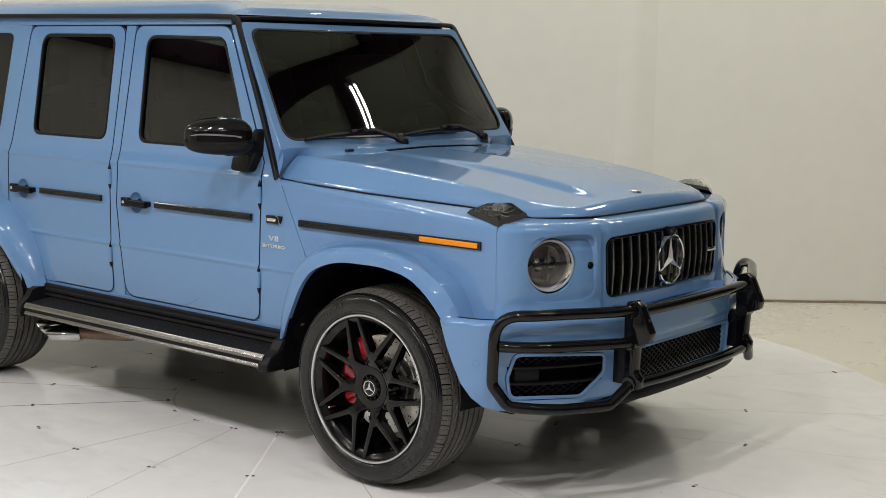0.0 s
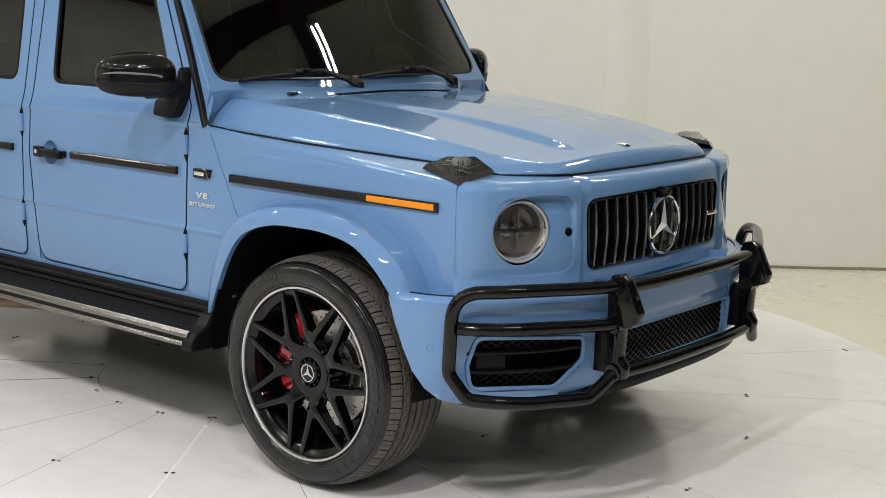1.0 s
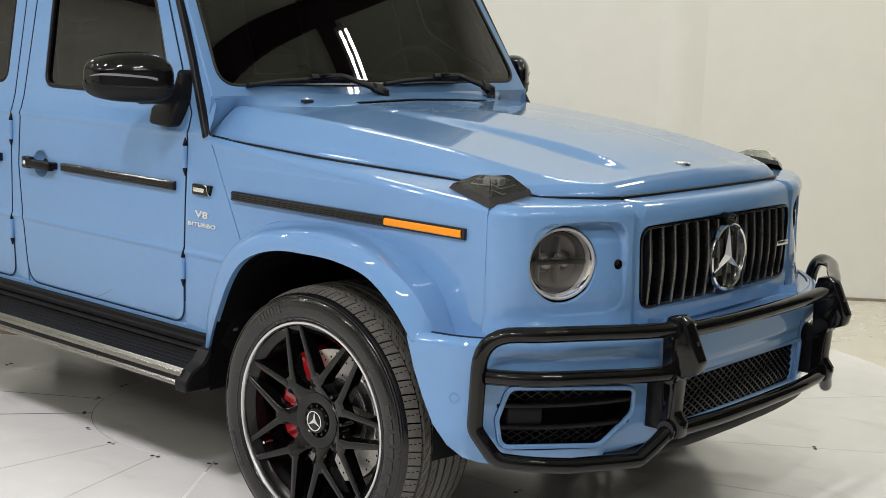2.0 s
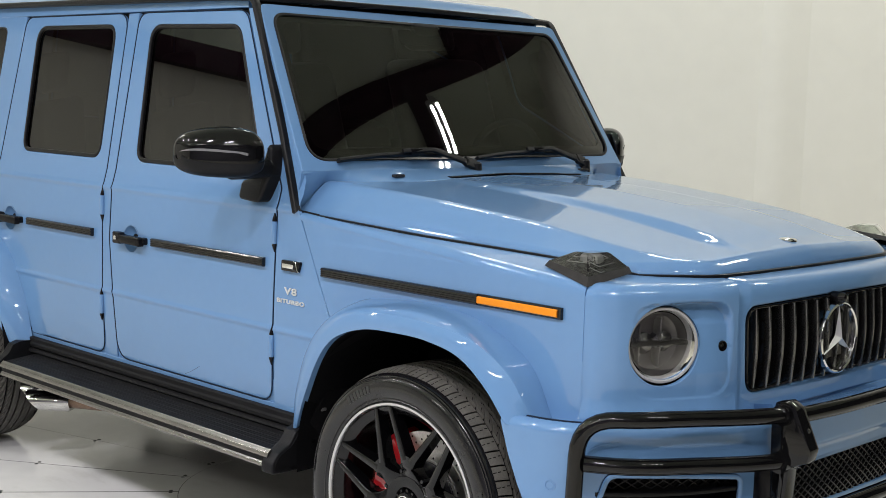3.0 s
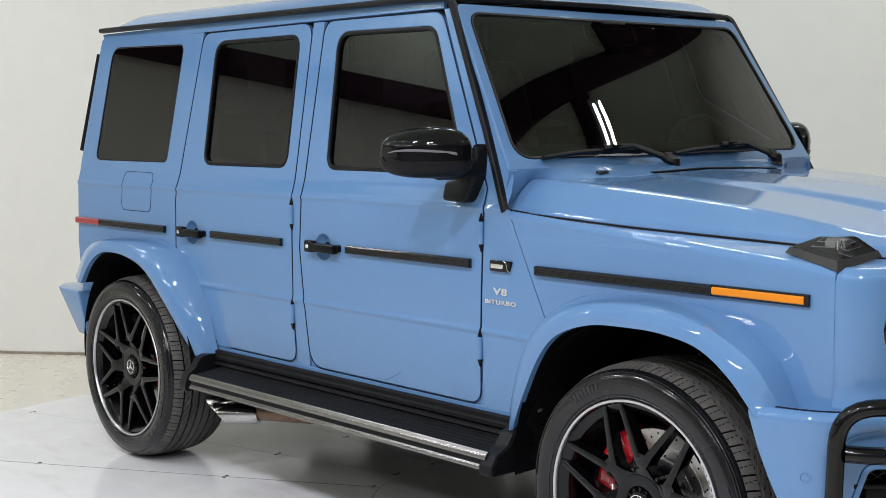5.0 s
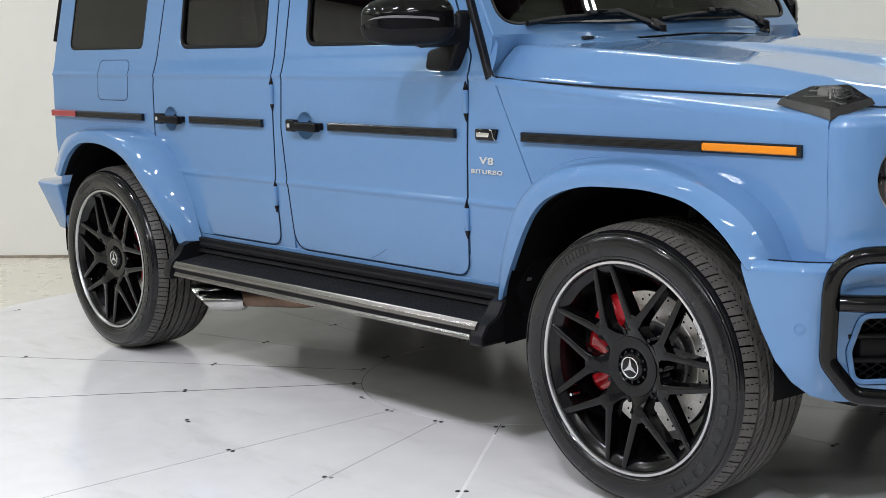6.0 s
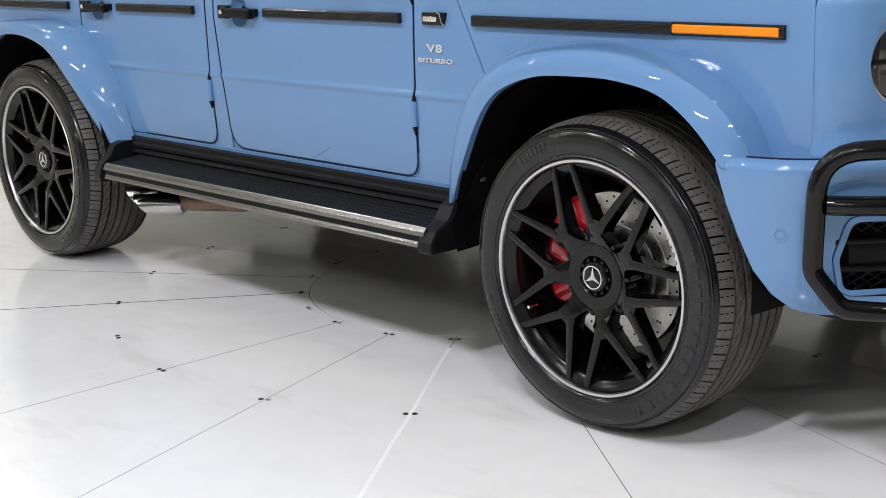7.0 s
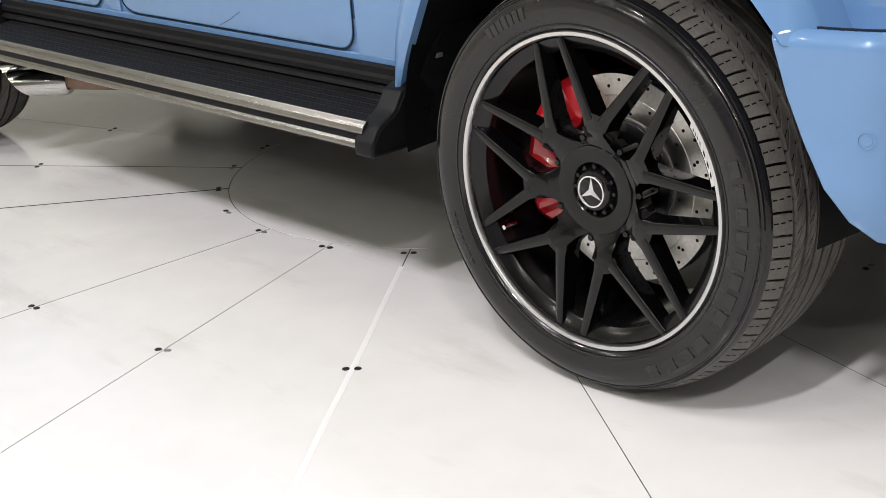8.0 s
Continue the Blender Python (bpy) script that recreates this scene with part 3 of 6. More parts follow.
def door_handle(x, s, parent):
    z, y = 1.004, side_y(1.004)
    x0 = x + 0.060
    cup = lathe_bm([(0.0005, y - 0.022), (0.020, y - 0.020), (0.036, y - 0.013), (0.046, y - 0.003), (0.0495, y + 0.0008), (0.052, y + 0.0002)], 36, "y", (x + 0.135, 0, z))
    part("handle_cup", flip(cup, -s), PAINT, parent, "round recess behind the handle")
    loop = rounded([(x0, z - 0.020, 0.006), (x0 + 0.045, z - 0.020, 0.004), (x0 + 0.052, z - 0.015, 0.004), (x0 + 0.176, z - 0.019, 0.006), (x0 + 0.176, z + 0.013, 0.006), (x0 + 0.13, z + 0.015, 0.01), (x0 + 0.052, z + 0.014, 0.004), (x0 + 0.045, z + 0.022, 0.005), (x0, z + 0.024, 0.006)], 3)
    grip = part("door_handle", flip(extrude_bm(loop, lambda u, v: (u, -y - 0.036, v), (0, 0.024, 0), 0.006, 3), s), BLACK_SATIN, parent, "black bar handle with a push button")
    for dx in (0.084, 0.228):
        part("handle_foot", flip(box_bm((x + dx, -y - 0.006, z), (0.030, 0.03, 0.026), 0.006), s), BLACK_SATIN, parent)
    bt = lathe_bm([(0.0005, y + 0.041), (0.007, y + 0.041), (0.0085, y + 0.039), (0.0085, y + 0.033)], 18, "y", (x0 + 0.024, 0, z + 0.002))
    part("push_button", flip(bt, -s), CHROME, parent, "chrome push button")
    return grip


def hinge(x, z, s, parent):
    y = side_y(z) + 0.004
    bm = lathe_bm([(0.0005, -0.036), (0.009, -0.036), (0.0098, -0.034), (0.0098, 0.034), (0.009, 0.036), (0.0005, 0.036)], 16, "z", (x, -y, z))
    part("hinge", flip(bm, s), PAINT, parent)
    for d in (-1, 1):
        bm = lathe_bm([(0.0085, 0.036 * d), (0.0085, 0.041 * d), (0.0015, 0.063 * d)], 12, "z", (x, -y + 0.002, z))
        part("hinge_pin", flip(bm, s), BLACK_SATIN, parent)


WS_LEN = 0.632


def on_screen(u, v, off=0.0):
    """u across, v up the slope; off is outwards."""
    k = v / WS_LEN
    bow = 0.030 * (1 - (u / 0.75) ** 2)
    return (0.792 - 0.318 * k + bow * (1 - 0.3 * k) + 0.025 + off * 0.864, u, 1.300 + 0.546 * k + off * 0.503)


RD = rounded([(-0.895, 0.548, 0.02), (-0.336, 0.548, 0.055), (-0.345, 0.75, 0), (-0.346, 1.12, 0), (-0.312, 1.829, 0.065), (-1.082, 1.829, 0.06), (-1.196, 1.13, 0.02), (-1.200, 0.935, 0.012), (-1.155, 0.875, 0.03), (-0.985, 0.665, 0.06)], 6)
RD_WIN = rounded([(-1.004, 1.286, 0.055), (-0.398, 1.286, 0.06), (-0.384, 1.790, 0.06), (-0.985, 1.792, 0.075)], 7)
FD = rounded([(-0.240, 0.548, 0.085), (0.692, 0.548, 0.055), (0.703, 0.93, 0), (0.716, 1.245, 0.03), (0.420, 1.825, 0.075), (-0.232, 1.829, 0.06), (-0.292, 0.99, 0)], 7)
FD_WIN = rounded([(-0.150, 1.286, 0.055), (0.612, 1.286, 0.04), (0.395, 1.778, 0.075), (-0.150, 1.786, 0.07)], 7)
QW = rounded([(-1.957, 1.290, 0.04), (-1.302, 1.290, 0.035), (-1.240, 1.792, 0.035), (-1.880, 1.806, 0.075)], 7)


for s in (-1, 1):
    # the inner shell that closes the gaps between panels, coloured black for the shade in them
    skin("inner_shell", [(-2.07, 0.62), (-1.92, 0.62), (-1.86, 0.80), (-1.70, 0.925), (-1.30, 0.925), (-1.12, 0.84), (-0.93, 0.56), (-0.93, 0.50), (0.90, 0.50), (0.985, 0.80), (1.05, 0.87), (0.87, 1.17), (0.77, 1.19), (0.44, 1.83), (-1.95, 1.85)], [inset_loop(RD_WIN, -0.004), inset_loop(FD_WIN, -0.004), inset_loop(QW, -0.004)], lambda u, v: on_side(u, v, -0.020), (0, 1, 0), GAP_SHADE, suv, thick=0.03, side=s)

    rear_door = skin("rear_door", RD, [RD_WIN, [(x, z) for x, z in [(-1.064 + 0.0495 * math.cos(a * math.pi / 14), 1.004 + 0.0495 * math.sin(a * math.pi / 14)) for a in range(28)]]], on_side, (0, 1, 0), PAINT, suv, side=s, rows=CREASES)
    ring_seal(inset_loop(RD_WIN, 0.007), -0.006, 0.015, 0.014, s, rear_door)
    side_glass(RD_WIN, 0.012, -0.012, s, rear_door)
    door_gap(RD, s, rear_door)
    strip(-0.905, -0.404, s, rear_door)
    door_handle(-1.199, s, rear_door)
    hinge(-0.339, 1.114, s, rear_door), hinge(-0.343, 0.737, s, rear_door)

    front_door = skin("front_door", FD, [FD_WIN, [(-0.141 + 0.0495 * math.cos(a * math.pi / 14), 1.004 + 0.0495 * math.sin(a * math.pi / 14)) for a in range(28)]], on_side, (0, 1, 0), PAINT, suv, side=s, rows=CREASES)
    ring_seal(inset_loop(FD_WIN, 0.007), -0.006, 0.015, 0.014, s, front_door)
    side_glass(FD_WIN, 0.012, -0.012, s, front_door)
    door_gap(FD, s, front_door)
    strip(0.006, 0.660, s, front_door)
    if s < 0:
        part("scratch", sweep_bm([(0.200, -side_y(0.557) - 0.0002, 0.557), (0.240, -side_y(0.573) - 0.0002, 0.573), (0.289, -side_y(0.598) - 0.0002, 0.598)], rrect(0.0012, 0.0006, 0.0002), (0, -1, 0)), SHUT, front_door, "thin diagonal scratch in the paint")
    door_handle(-0.276, s, front_door)
    hinge(0.708, 1.106, s, front_door), hinge(0.700, 0.735, s, front_door)

    skin("door_pillar", [(-0.330, 0.50), (-0.25, 0.50), (-0.250, 0.60), (-0.297, 0.99), (-0.238, 1.829), (-0.306, 1.829), (-0.340, 1.12), (-0.339, 0.75)], [], on_side, (0, 1, 0), PAINT, suv, rim=0.002, side=s, rows=CREASES)
    skin("roof_side_rail", [(-1.97, 1.834), (0.43, 1.834), (0.42, 1.872), (-1.99, 1.872)], [], on_side, (0, 1, 0), PAINT, suv, rim=0.002, side=s)
    skin("rocker_panel", [(-0.96, 0.486), (0.90, 0.486), (0.90, 0.545), (0.70, 0.545), (-0.78, 0.545), (-0.92, 0.56)], [], on_side, (0, 1, 0), PAINT, suv, rim=0.003, side=s)

    quarter = skin("quarter_panel", rounded([(-2.085, 0.62, 0.02), (-1.90, 0.62, 0), (-1.86, 0.76, 0), (-1.77, 0.87, 0), (-1.64, 0.925, 0), (-1.50, 0.935, 0), (-1.34, 0.925, 0), (-1.20, 0.885, 0), (-1.206, 0.98, 0), (-1.202, 1.13, 0), (-1.088, 1.833, 0), (-1.995, 1.850, 0.02), (-2.098, 1.28, 0), (-2.112, 0.90, 0)], 5), [QW], on_side, (0, 1, 0), PAINT, suv, side=s, rows=CREASES)
    ring_seal(inset_loop(QW, 0.003), -0.005, 0.006, 0.008, s, quarter)
    side_glass(QW, 0.005, -0.004, s, quarter, "side_window")
    strip(-1.869, -1.279, s, quarter)
    strip(-2.105, -1.872, s, quarter, RED_LENS, "side_marker", label="red side marker lens")
    flap = rounded([(-1.678, 1.072, 0.035), (-1.413, 1.072, 0.035), (-1.393, 1.244, 0.035), (-1.656, 1.244, 0.035)], 6)
    if s < 0:
        ring = [(p[0] + (q[0] - p[0]) * i / 24, p[1] + (q[1] - p[1]) * i / 24) for p, q in zip(flap, flap[1:] + flap[:1]) for i in range(24 if abs(q[1] - p[1]) > 0.05 else 1)]
        path = [(x, -(side_y(z) + 0.0004), z) for x, z in ring]
        # dark strip laid on the panel as the shade in the flap's gap
        part("flap_gap", sweep_bm(path, rrect(0.0024, 0.0010, 0.0004), (0, -1, 0), True), GAP_SHADE, quarter)
        skin("fuel_flap", inset_loop(flap, 0.003), [], lambda u, v: on_side(u, v, 0.0015), (0, 1, 0), PAINT, quarter, rim=0.0015, thick=0.004, side=s, rows=CREASES)

    # body-coloured sill corners behind the rounded door corners
    for xa, xb in ((0.60, 0.735), (-0.43, -0.20)):
        skin("sill_corner", [(xa, 0.50), (xb, 0.50), (xb, 0.62), (xa, 0.62)], [], lambda u, v: on_side(u, v, -0.006), (0, 1, 0), PAINT, suv, rim=0.001, thick=0.004, side=s)

    # panel between the front door and the fender, running up the pillar
    cowl_side = skin("hinge_panel", [(0.698, 0.50), (0.885, 0.50), (0.97, 0.80), (0.995, 0.845), (0.988, 0.857), (0.824, 1.184), (0.812, 1.205), (0.478, 1.832), (0.428, 1.832), (0.722, 1.246), (0.709, 0.93)], [], on_side, (0, 1, 0), PAINT, suv, rim=0.003, side=s, rows=CREASES)
    y0 = side_y(1.006)
    part("fender_badge", flip(extrude_bm(rounded([(0.754, 0.989, 0.006), (0.838, 0.989, 0.006), (0.850, 1.024, 0.004), (0.754, 1.024, 0.006)], 3), lambda u, v: (u, -y0 - 0.010, v), (0, 0.012, 0), 0.003), s), BLACK_GLOSS, cowl_side, "black vent badge with a chrome bar")
    part("badge_bar", flip(extrude_bm(rounded([(0.762, 0.999, 0.003), (0.815, 0.999, 0.003), (0.82, 1.013, 0.003), (0.762, 1.013, 0.003)], 2), lambda u, v: (u, -y0 - 0.0125, v), (0, 0.004, 0), 0.001), s), CHROME, cowl_side)
    part("badge_hook", flip(sweep_bm([(0.818, -y0 - 0.011, 1.024), (0.830, -y0 - 0.011, 1.020), (0.836, -y0 - 0.011, 0.998), (0.845, -y0 - 0.011, 0.990)], circle(0.002, 6)), s), CHROME, cowl_side)

    # black gutter that climbs the windscreen pillar and runs along the roof
    far = 0.040 if s > 0 else 0.0
    gut = fillet([(0.814 + far * 0.5, -0.826 - far * 1.3, 1.178, 0), (0.782 + far * 0.5, -0.816 - far * 1.2, 1.245, 0), (0.698 + far * 0.5, -0.791 - far * 0.9, 1.42, 0), (0.480, -0.748, 1.864, 0.05), (0.30, -0.746, 1.870, 0), (-1.90, -0.746, 1.886, 0), (-1.985, -0.739, 1.887, 0)], 8)
    # painted strip between the gutter and the windscreen frame
    def pillar(u, v):
        z = 1.190 + 0.650 * u
        k = (z - 1.300) / 0.546
        a = Vector((lerp([(1.178, 0.814), (1.245, 0.782), (1.42, 0.698), (1.84, 0.491)], z), -side_y(z) + 0.006 - far * (1.84 - z) / 0.66, z))
        b = Vector(on_screen(-(0.802 - 0.057 * k) + 0.012 - far * (1 - k), WS_LEN * k, -0.006))
        p = a.lerp(b, v * min(1.0, 0.10 + 0.90 * (z - 1.190) / 0.095))
        return (p.x, p.y * -s, p.z)

    sheet("windscreen_pillar", pillar, 14, 3, PAINT, suv)
    part("roof_gutter", flip(sweep_bm(gut, rrect(0.021, 0.028, 0.008), (0, -1, 0.15)), s), BLACK_PLASTIC, suv, "black rubber gutter along the roof and the windscreen pillar")




def lettering(text, size, x, z, parent, name):
    """Raised chrome letters on the right side."""
    cu = bpy.data.curves.new(name, "FONT")
    cu.body, cu.size, cu.extrude, cu.align_x = text, size, 0.0016, "CENTER"
    cu.space_character, cu.offset = 1.12, size * 0.02
    tmp = bpy.data.objects.new(name, cu)
    scene.collection.objects.link(tmp)
    me = bpy.data.meshes.new_from_object(tmp.evaluated_get(bpy.context.evaluated_depsgraph_get()))
    bpy.data.objects.remove(tmp)
    ob = link(name, me, SILVER, parent)
    ob.matrix_local = Matrix.Translation((x, -side_y(z) - 0.0022, z)) @ Matrix.Rotation(radians(90), 4, "X") @ Matrix.Diagonal((1.7, 1, 1, 1))
    return ob


# the right-hand panel carries the engine lettering
right_panel = [o for o in suv.children if o.name.startswith("hinge_panel")][0]
for text, size, x, z in (("V8", 0.031, 0.796, 0.914), ("BITURBO", 0.0185, 0.796, 0.884)):
    lettering(text, size, x, z, right_panel, "lettering")

# front gutter over the windscreen
part("windscreen_gutter", sweep_bm(fillet([(0.474, -0.745, 1.859, 0), (0.496, -0.60, 1.864, 0), (0.510, 0, 1.868, 0), (0.496, 0.60, 1.864, 0), (0.474, 0.745, 1.859, 0)], 4), rrect(0.020, 0.018, 0.006), (0, 0, 1)), BLACK_PLASTIC, suv)

# ---- roof ----


def roof_at(u, v):
    x = 0.468 - 2.455 * u
    t = 2 * v - 1
    y = 0.738 * t
    edge = 1.876 + 0.012 * u
    ease = lambda a: max(0.0, min(1.0, a)) ** 2 * (3 - 2 * max(0.0, min(1.0, a)))
    rise = 0.078 * (1 - abs(t) ** 11) * (0.45 * ease((0.468 - x) / 0.055) + 0.55 * ease((0.468 - x) / 0.36)) * (0.25 + 0.75 * ease((x + 2.0) / 0.26))
    rib = 0.004 * ease(1 - abs(abs(y) - 0.52) / 0.05) * ease((0.30 - x) / 0.2) * ease((x + 1.9) / 0.2)
    bow = 0.030 * (1 - t * t) * (1 if x > 0 else 0) * ease((x - 0.1) / 0.36)
    return (x + bow, y, edge + rise + rib)


sheet("roof", roof_at, 180, 60, PAINT, suv, sharp=60)

# ---- windscreen ----
WS_OUT = rounded([(-0.802, 0.0, 0.01), (0.845, 0.0, 0.01), (0.745, WS_LEN, 0.03), (-0.745, WS_LEN, 0.03)], 4)
WS_HOLE = rounded([(-0.757, 0.046, 0.07), (0.800, 0.046, 0.07), (0.711, 0.597, 0.06), (-0.708, 0.597, 0.06)], 8)
ws_frame = skin("windscreen_frame", WS_OUT, [WS_HOLE], on_screen, (1, 0, 0.5), PAINT, suv, rim=0.005, step=(0.06, 0.1))
skin("windscreen", inset_loop(WS_HOLE, 0.004), [], lambda u, v: on_screen(u, v, -0.006 + 0.011 * (1 - ((u - 0.02) / 0.80) ** 2) * (1 - ((v - 0.32) / 0.30) ** 2)), (1, 0, 0.5), GLASS_FRONT, suv, thick=0.005, rim=0.001, step=(0.016, 0.016))
seal_path = [on_screen(u, v, -0.002) for u, v in inset_loop(WS_HOLE, 0.002)]
part("windscreen_seal", sweep_bm(seal_path, rrect(0.010, 0.008, 0.003), (0.86, 0, 0.5), True), SEAL, ws_frame)
# black border printed on the glass, inside
skin("glass_border", inset_loop(WS_HOLE, 0.003), [inset_loop(rounded([(-0.722, 0.090, 0.05), (0.765, 0.090, 0.05), (0.680, 0.570, 0.05), (-0.676, 0.570, 0.05)], 6), 0)], lambda u, v: on_screen(u, v, -0.012), (1, 0, 0.5), BLACK_SATIN, ws_frame, thick=0.001, rim=0.0004, step=(0.06, 0.1))

# wipers
for px in (-0.060, 0.565):
    piv = Vector(on_screen(px, 0.008, 0.020))
    bend = Vector(on_screen(px - 0.20, 0.060, 0.040))
    tip = Vector(on_screen(px - 0.33, 0.062, 0.030))
    run = fillet([(*piv, 0), (*piv.lerp(bend, 0.25), 0.05), (*bend, 0.05), (*tip, 0)], 6)
    bm, rings = bmesh.new(), []
    for i, q in enumerate(run):
        k = i / (len(run) - 1)
        d = (run[min(i + 1, len(run) - 1)] - run[max(i - 1, 0)]).normalized()
        out = Vector((0.86, 0, 0.5))
        across = d.cross(out).normalized()
        wide, high = 0.040 - 0.024 * min(1.0, k * 1.7), 0.016 - 0.005 * k
        rings.append([bm.verts.new(q + across * a + out * b) for a, b in rrect(wide, high, 0.004)])
    for ra, rb in zip(rings, rings[1:]):
        for j in range(len(ra)):
            bm.faces.new((ra[j], ra[(j + 1) % len(ra)], rb[(j + 1) % len(ra)], rb[j]))
    bm.faces.new(rings[0]), bm.faces.new(list(reversed(rings[-1])))
    w = part("wiper", bm, BLACK_PLASTIC, suv, "black wiper arm")
    blade = [on_screen(px - 0.14 - 0.46 * k, 0.052 + 0.012 * math.sin(k * 3.1) - 0.014 * k, 0.014) for k in [i / 12 for i in range(13)]]
    part("blade", sweep_bm(blade, rrect(0.012, 0.020, 0.004), (0.86, 0, 0.5)), BLACK_PLASTIC, w)
    part("pivot", lathe_bm([(0.0005, 0.020), (0.012, 0.019), (0.020, 0.012), (0.023, -0.03)], 20, "z", tuple(piv - Vector((0, 0, 0.006)))), BLACK_PLASTIC, w)
    part("clip", box_bm(tuple(Vector(on_screen(px - 0.27, 0.060, 0.030))), (0.02, 0.06, 0.022), 0.004), BLACK_SATIN, w)

# ---- hood and cowl ----
SEAM_Y = [(0.78, 0.786), (1.25, 0.748), (1.83, 0.697), (1.95, 0.668), (2.05, 0.610), (2.11, 0.545), (2.15, 0.48)]
SEAM_Z = [(0.78, 1.187), (1.25, 1.160), (1.83, 1.140), (2.15, 1.118)]
RIDGE_Y = [(0.78, 0.690), (1.30, 0.652), (1.80, 0.612), (1.95, 0.585), (2.05, 0.530), (2.11, 0.475), (2.15, 0.42)]
RIDGE_Z = [(0.78, 1.276), (1.13, 1.258), (1.38, 1.236), (1.63, 1.211), (1.75, 1.194), (1.92, 1.164), (2.15, 1.130)]
MID_Z = [(0.78, 1.294), (0.95, 1.288), (1.40, 1.268), (1.80, 1.226), (2.05, 1.178), (2.15, 1.144)]
HOOD_END = [(0, 2.160), (0.30, 2.153), (0.455, 2.142), (0.485, 2.134), (0.52, 2.108), (0.60, 2.052), (0.70, 1.95)]
HOOD_START = [(0, 0.985), (0.42, 0.960), (0.60, 0.87), (0.69, 0.792), (0.80, 0.782)]


def soft_table(table, x, w):
    return sum(lerp(table, x + d * w) for d in (-1, -0.5, 0, 0.5, 1)) / 5


def hood_z(x, y):
    yr, ys = soft_table(RIDGE_Y, x, 0.02), lerp(SEAM_Y, x)
    zr, zs, zc = soft_table(RIDGE_Z, x, 0.1), soft_table(SEAM_Z, x, 0.1), soft_table(MID_Z, x, 0.1)
    wide = 0.335 - 0.03 * (x - 1) 
    knots = [(0, zc + 0.003), (wide - 0.05, zc - 0.005), (wide, zr + 0.012), (yr, zr), (ys, zs), (ys + 0.02, zs - 0.02)]
    return soft_table(knots, abs(y), 0.007)


def hood_at(u, v):
    t = 2 * v - 1
    lip_v = abs(t) > 0.985
    t = max(-1.0, min(1.0, t / 0.985))
    u2 = max(0.0, min(1.0, (u - 0.01) / 0.975))
    # the side edge follows the seam
    x = 1.4
    for _ in range(4):
        y = t * lerp(SEAM_Y, x)
        x0, x1 = lerp(HOOD_START, abs(y)), soft_table(HOOD_END, abs(y), 0.009)
        x = x0 + (x1 - x0) * u2
    d = x1 - x
    z = hood_z(x, y)
    z -= (z - 1.114) * max(0.0, 1 - d / 0.028) ** 1.25
    # facet round the emblem
    z -= 0.004 * max(0, min(1, (0.30 - abs(y)) / 0.06)) * max(0, min(1, (x - 1.97) / 0.08)) * max(0, min(1, (x1 - x) / 0.05))
    if lip_v or u < 0.005 or u > 0.99:
        z -= 0.008
    return (x, y, z)


hood = sheet("hood", hood_at, 110, 110, PAINT, suv, sharp=50)


def cowl_at(u, v):
    t = 2 * v - 1
    y = (0.805 if t < 0 else 0.847) * t
    x1 = lerp(HOOD_START, abs(y)) - 0.006
    a = Vector(on_screen(y, 0.009, 0.0012))
    z1 = hood_z(x1, y) - 0.004
    p = (a.x + (x1 - a.x) * u, y, a.z + (z1 - a.z) * (u ** 0.8))
    return p if u < 0.999 else (p[0], p[1], p[2] - 0.02)


cowl = sheet("cowl", cowl_at, 16, 60, PAINT, suv, sharp=60)
slot = [(lerp(HOOD_START, abs(y)) - 0.030, y, hood_z(lerp(HOOD_START, abs(y)), y) + 0.002) for y in [-0.27 + 0.70 * i / 14 for i in range(15)]]
part("cowl_vent", sweep_bm(slot, rrect(0.024, 0.007, 0.003)), BLACK_SATIN, cowl, "black air slot below the windscreen")
for y in (-0.46, 0.50):
    p = cowl_at(0.55, y / 0.805 / 2 + 0.5)
    part("washer_jet", box_bm((p[0], p[1], p[2] + 0.005), (0.020, 0.044, 0.010), 0.003), LAMP_BASE, cowl)
# black strip along the hood's edge draws the shadow line of its gap
edge = [hood_at(0.03 + 0.955 * i / 60, 0.0075) for i in range(60)] + [hood_at(0.985, 0.0075 + 0.985 * i / 60) for i in range(61)] + [hood_at(0.985 - 0.955 * i / 60, 0.9925) for i in range(1, 61)]
part("hood_seam", sweep_bm([(p[0] + (0.003 if p[0] > 2.05 else 0), p[1] * 1.004, p[2] - 0.0135) for p in edge], rrect(0.016, 0.012, 0.003)), SEAL, hood, "black strip for the shade in the gap under the hood edge")
part("hood_emblem", lathe_bm([(0.0005, 0.006), (0.014, 0.006), (0.025, 0.005), (0.031, 0.001), (0.031, -0.004)], 28, "z", (2.068, 0, hood_z(2.068, 0) - 0.007)), CHROME, hood, "small round chrome emblem")

# ---- front fenders ----
SHOULDER_Z = [(0.80, 1.182), (1.30, 1.142), (2.02, 1.082)]


ARCH_Z = [(0.98, 0.80), (1.098, 0.900), (1.289, 0.938), (1.484, 0.942), (1.682, 0.903), (1.818, 0.825), (1.885, 0.705), (2.0, 0.700)]


def fender_at(u, v):
    """The fender, with its front edge turned in."""
    if u > 0.9999:
        p = fender_skin(1.0, v)
        return (p[0] - 0.0004, p[1] - 0.006, p[2] - 0.002)
    return fender_skin(min(u / 0.9915, 1.0), v)


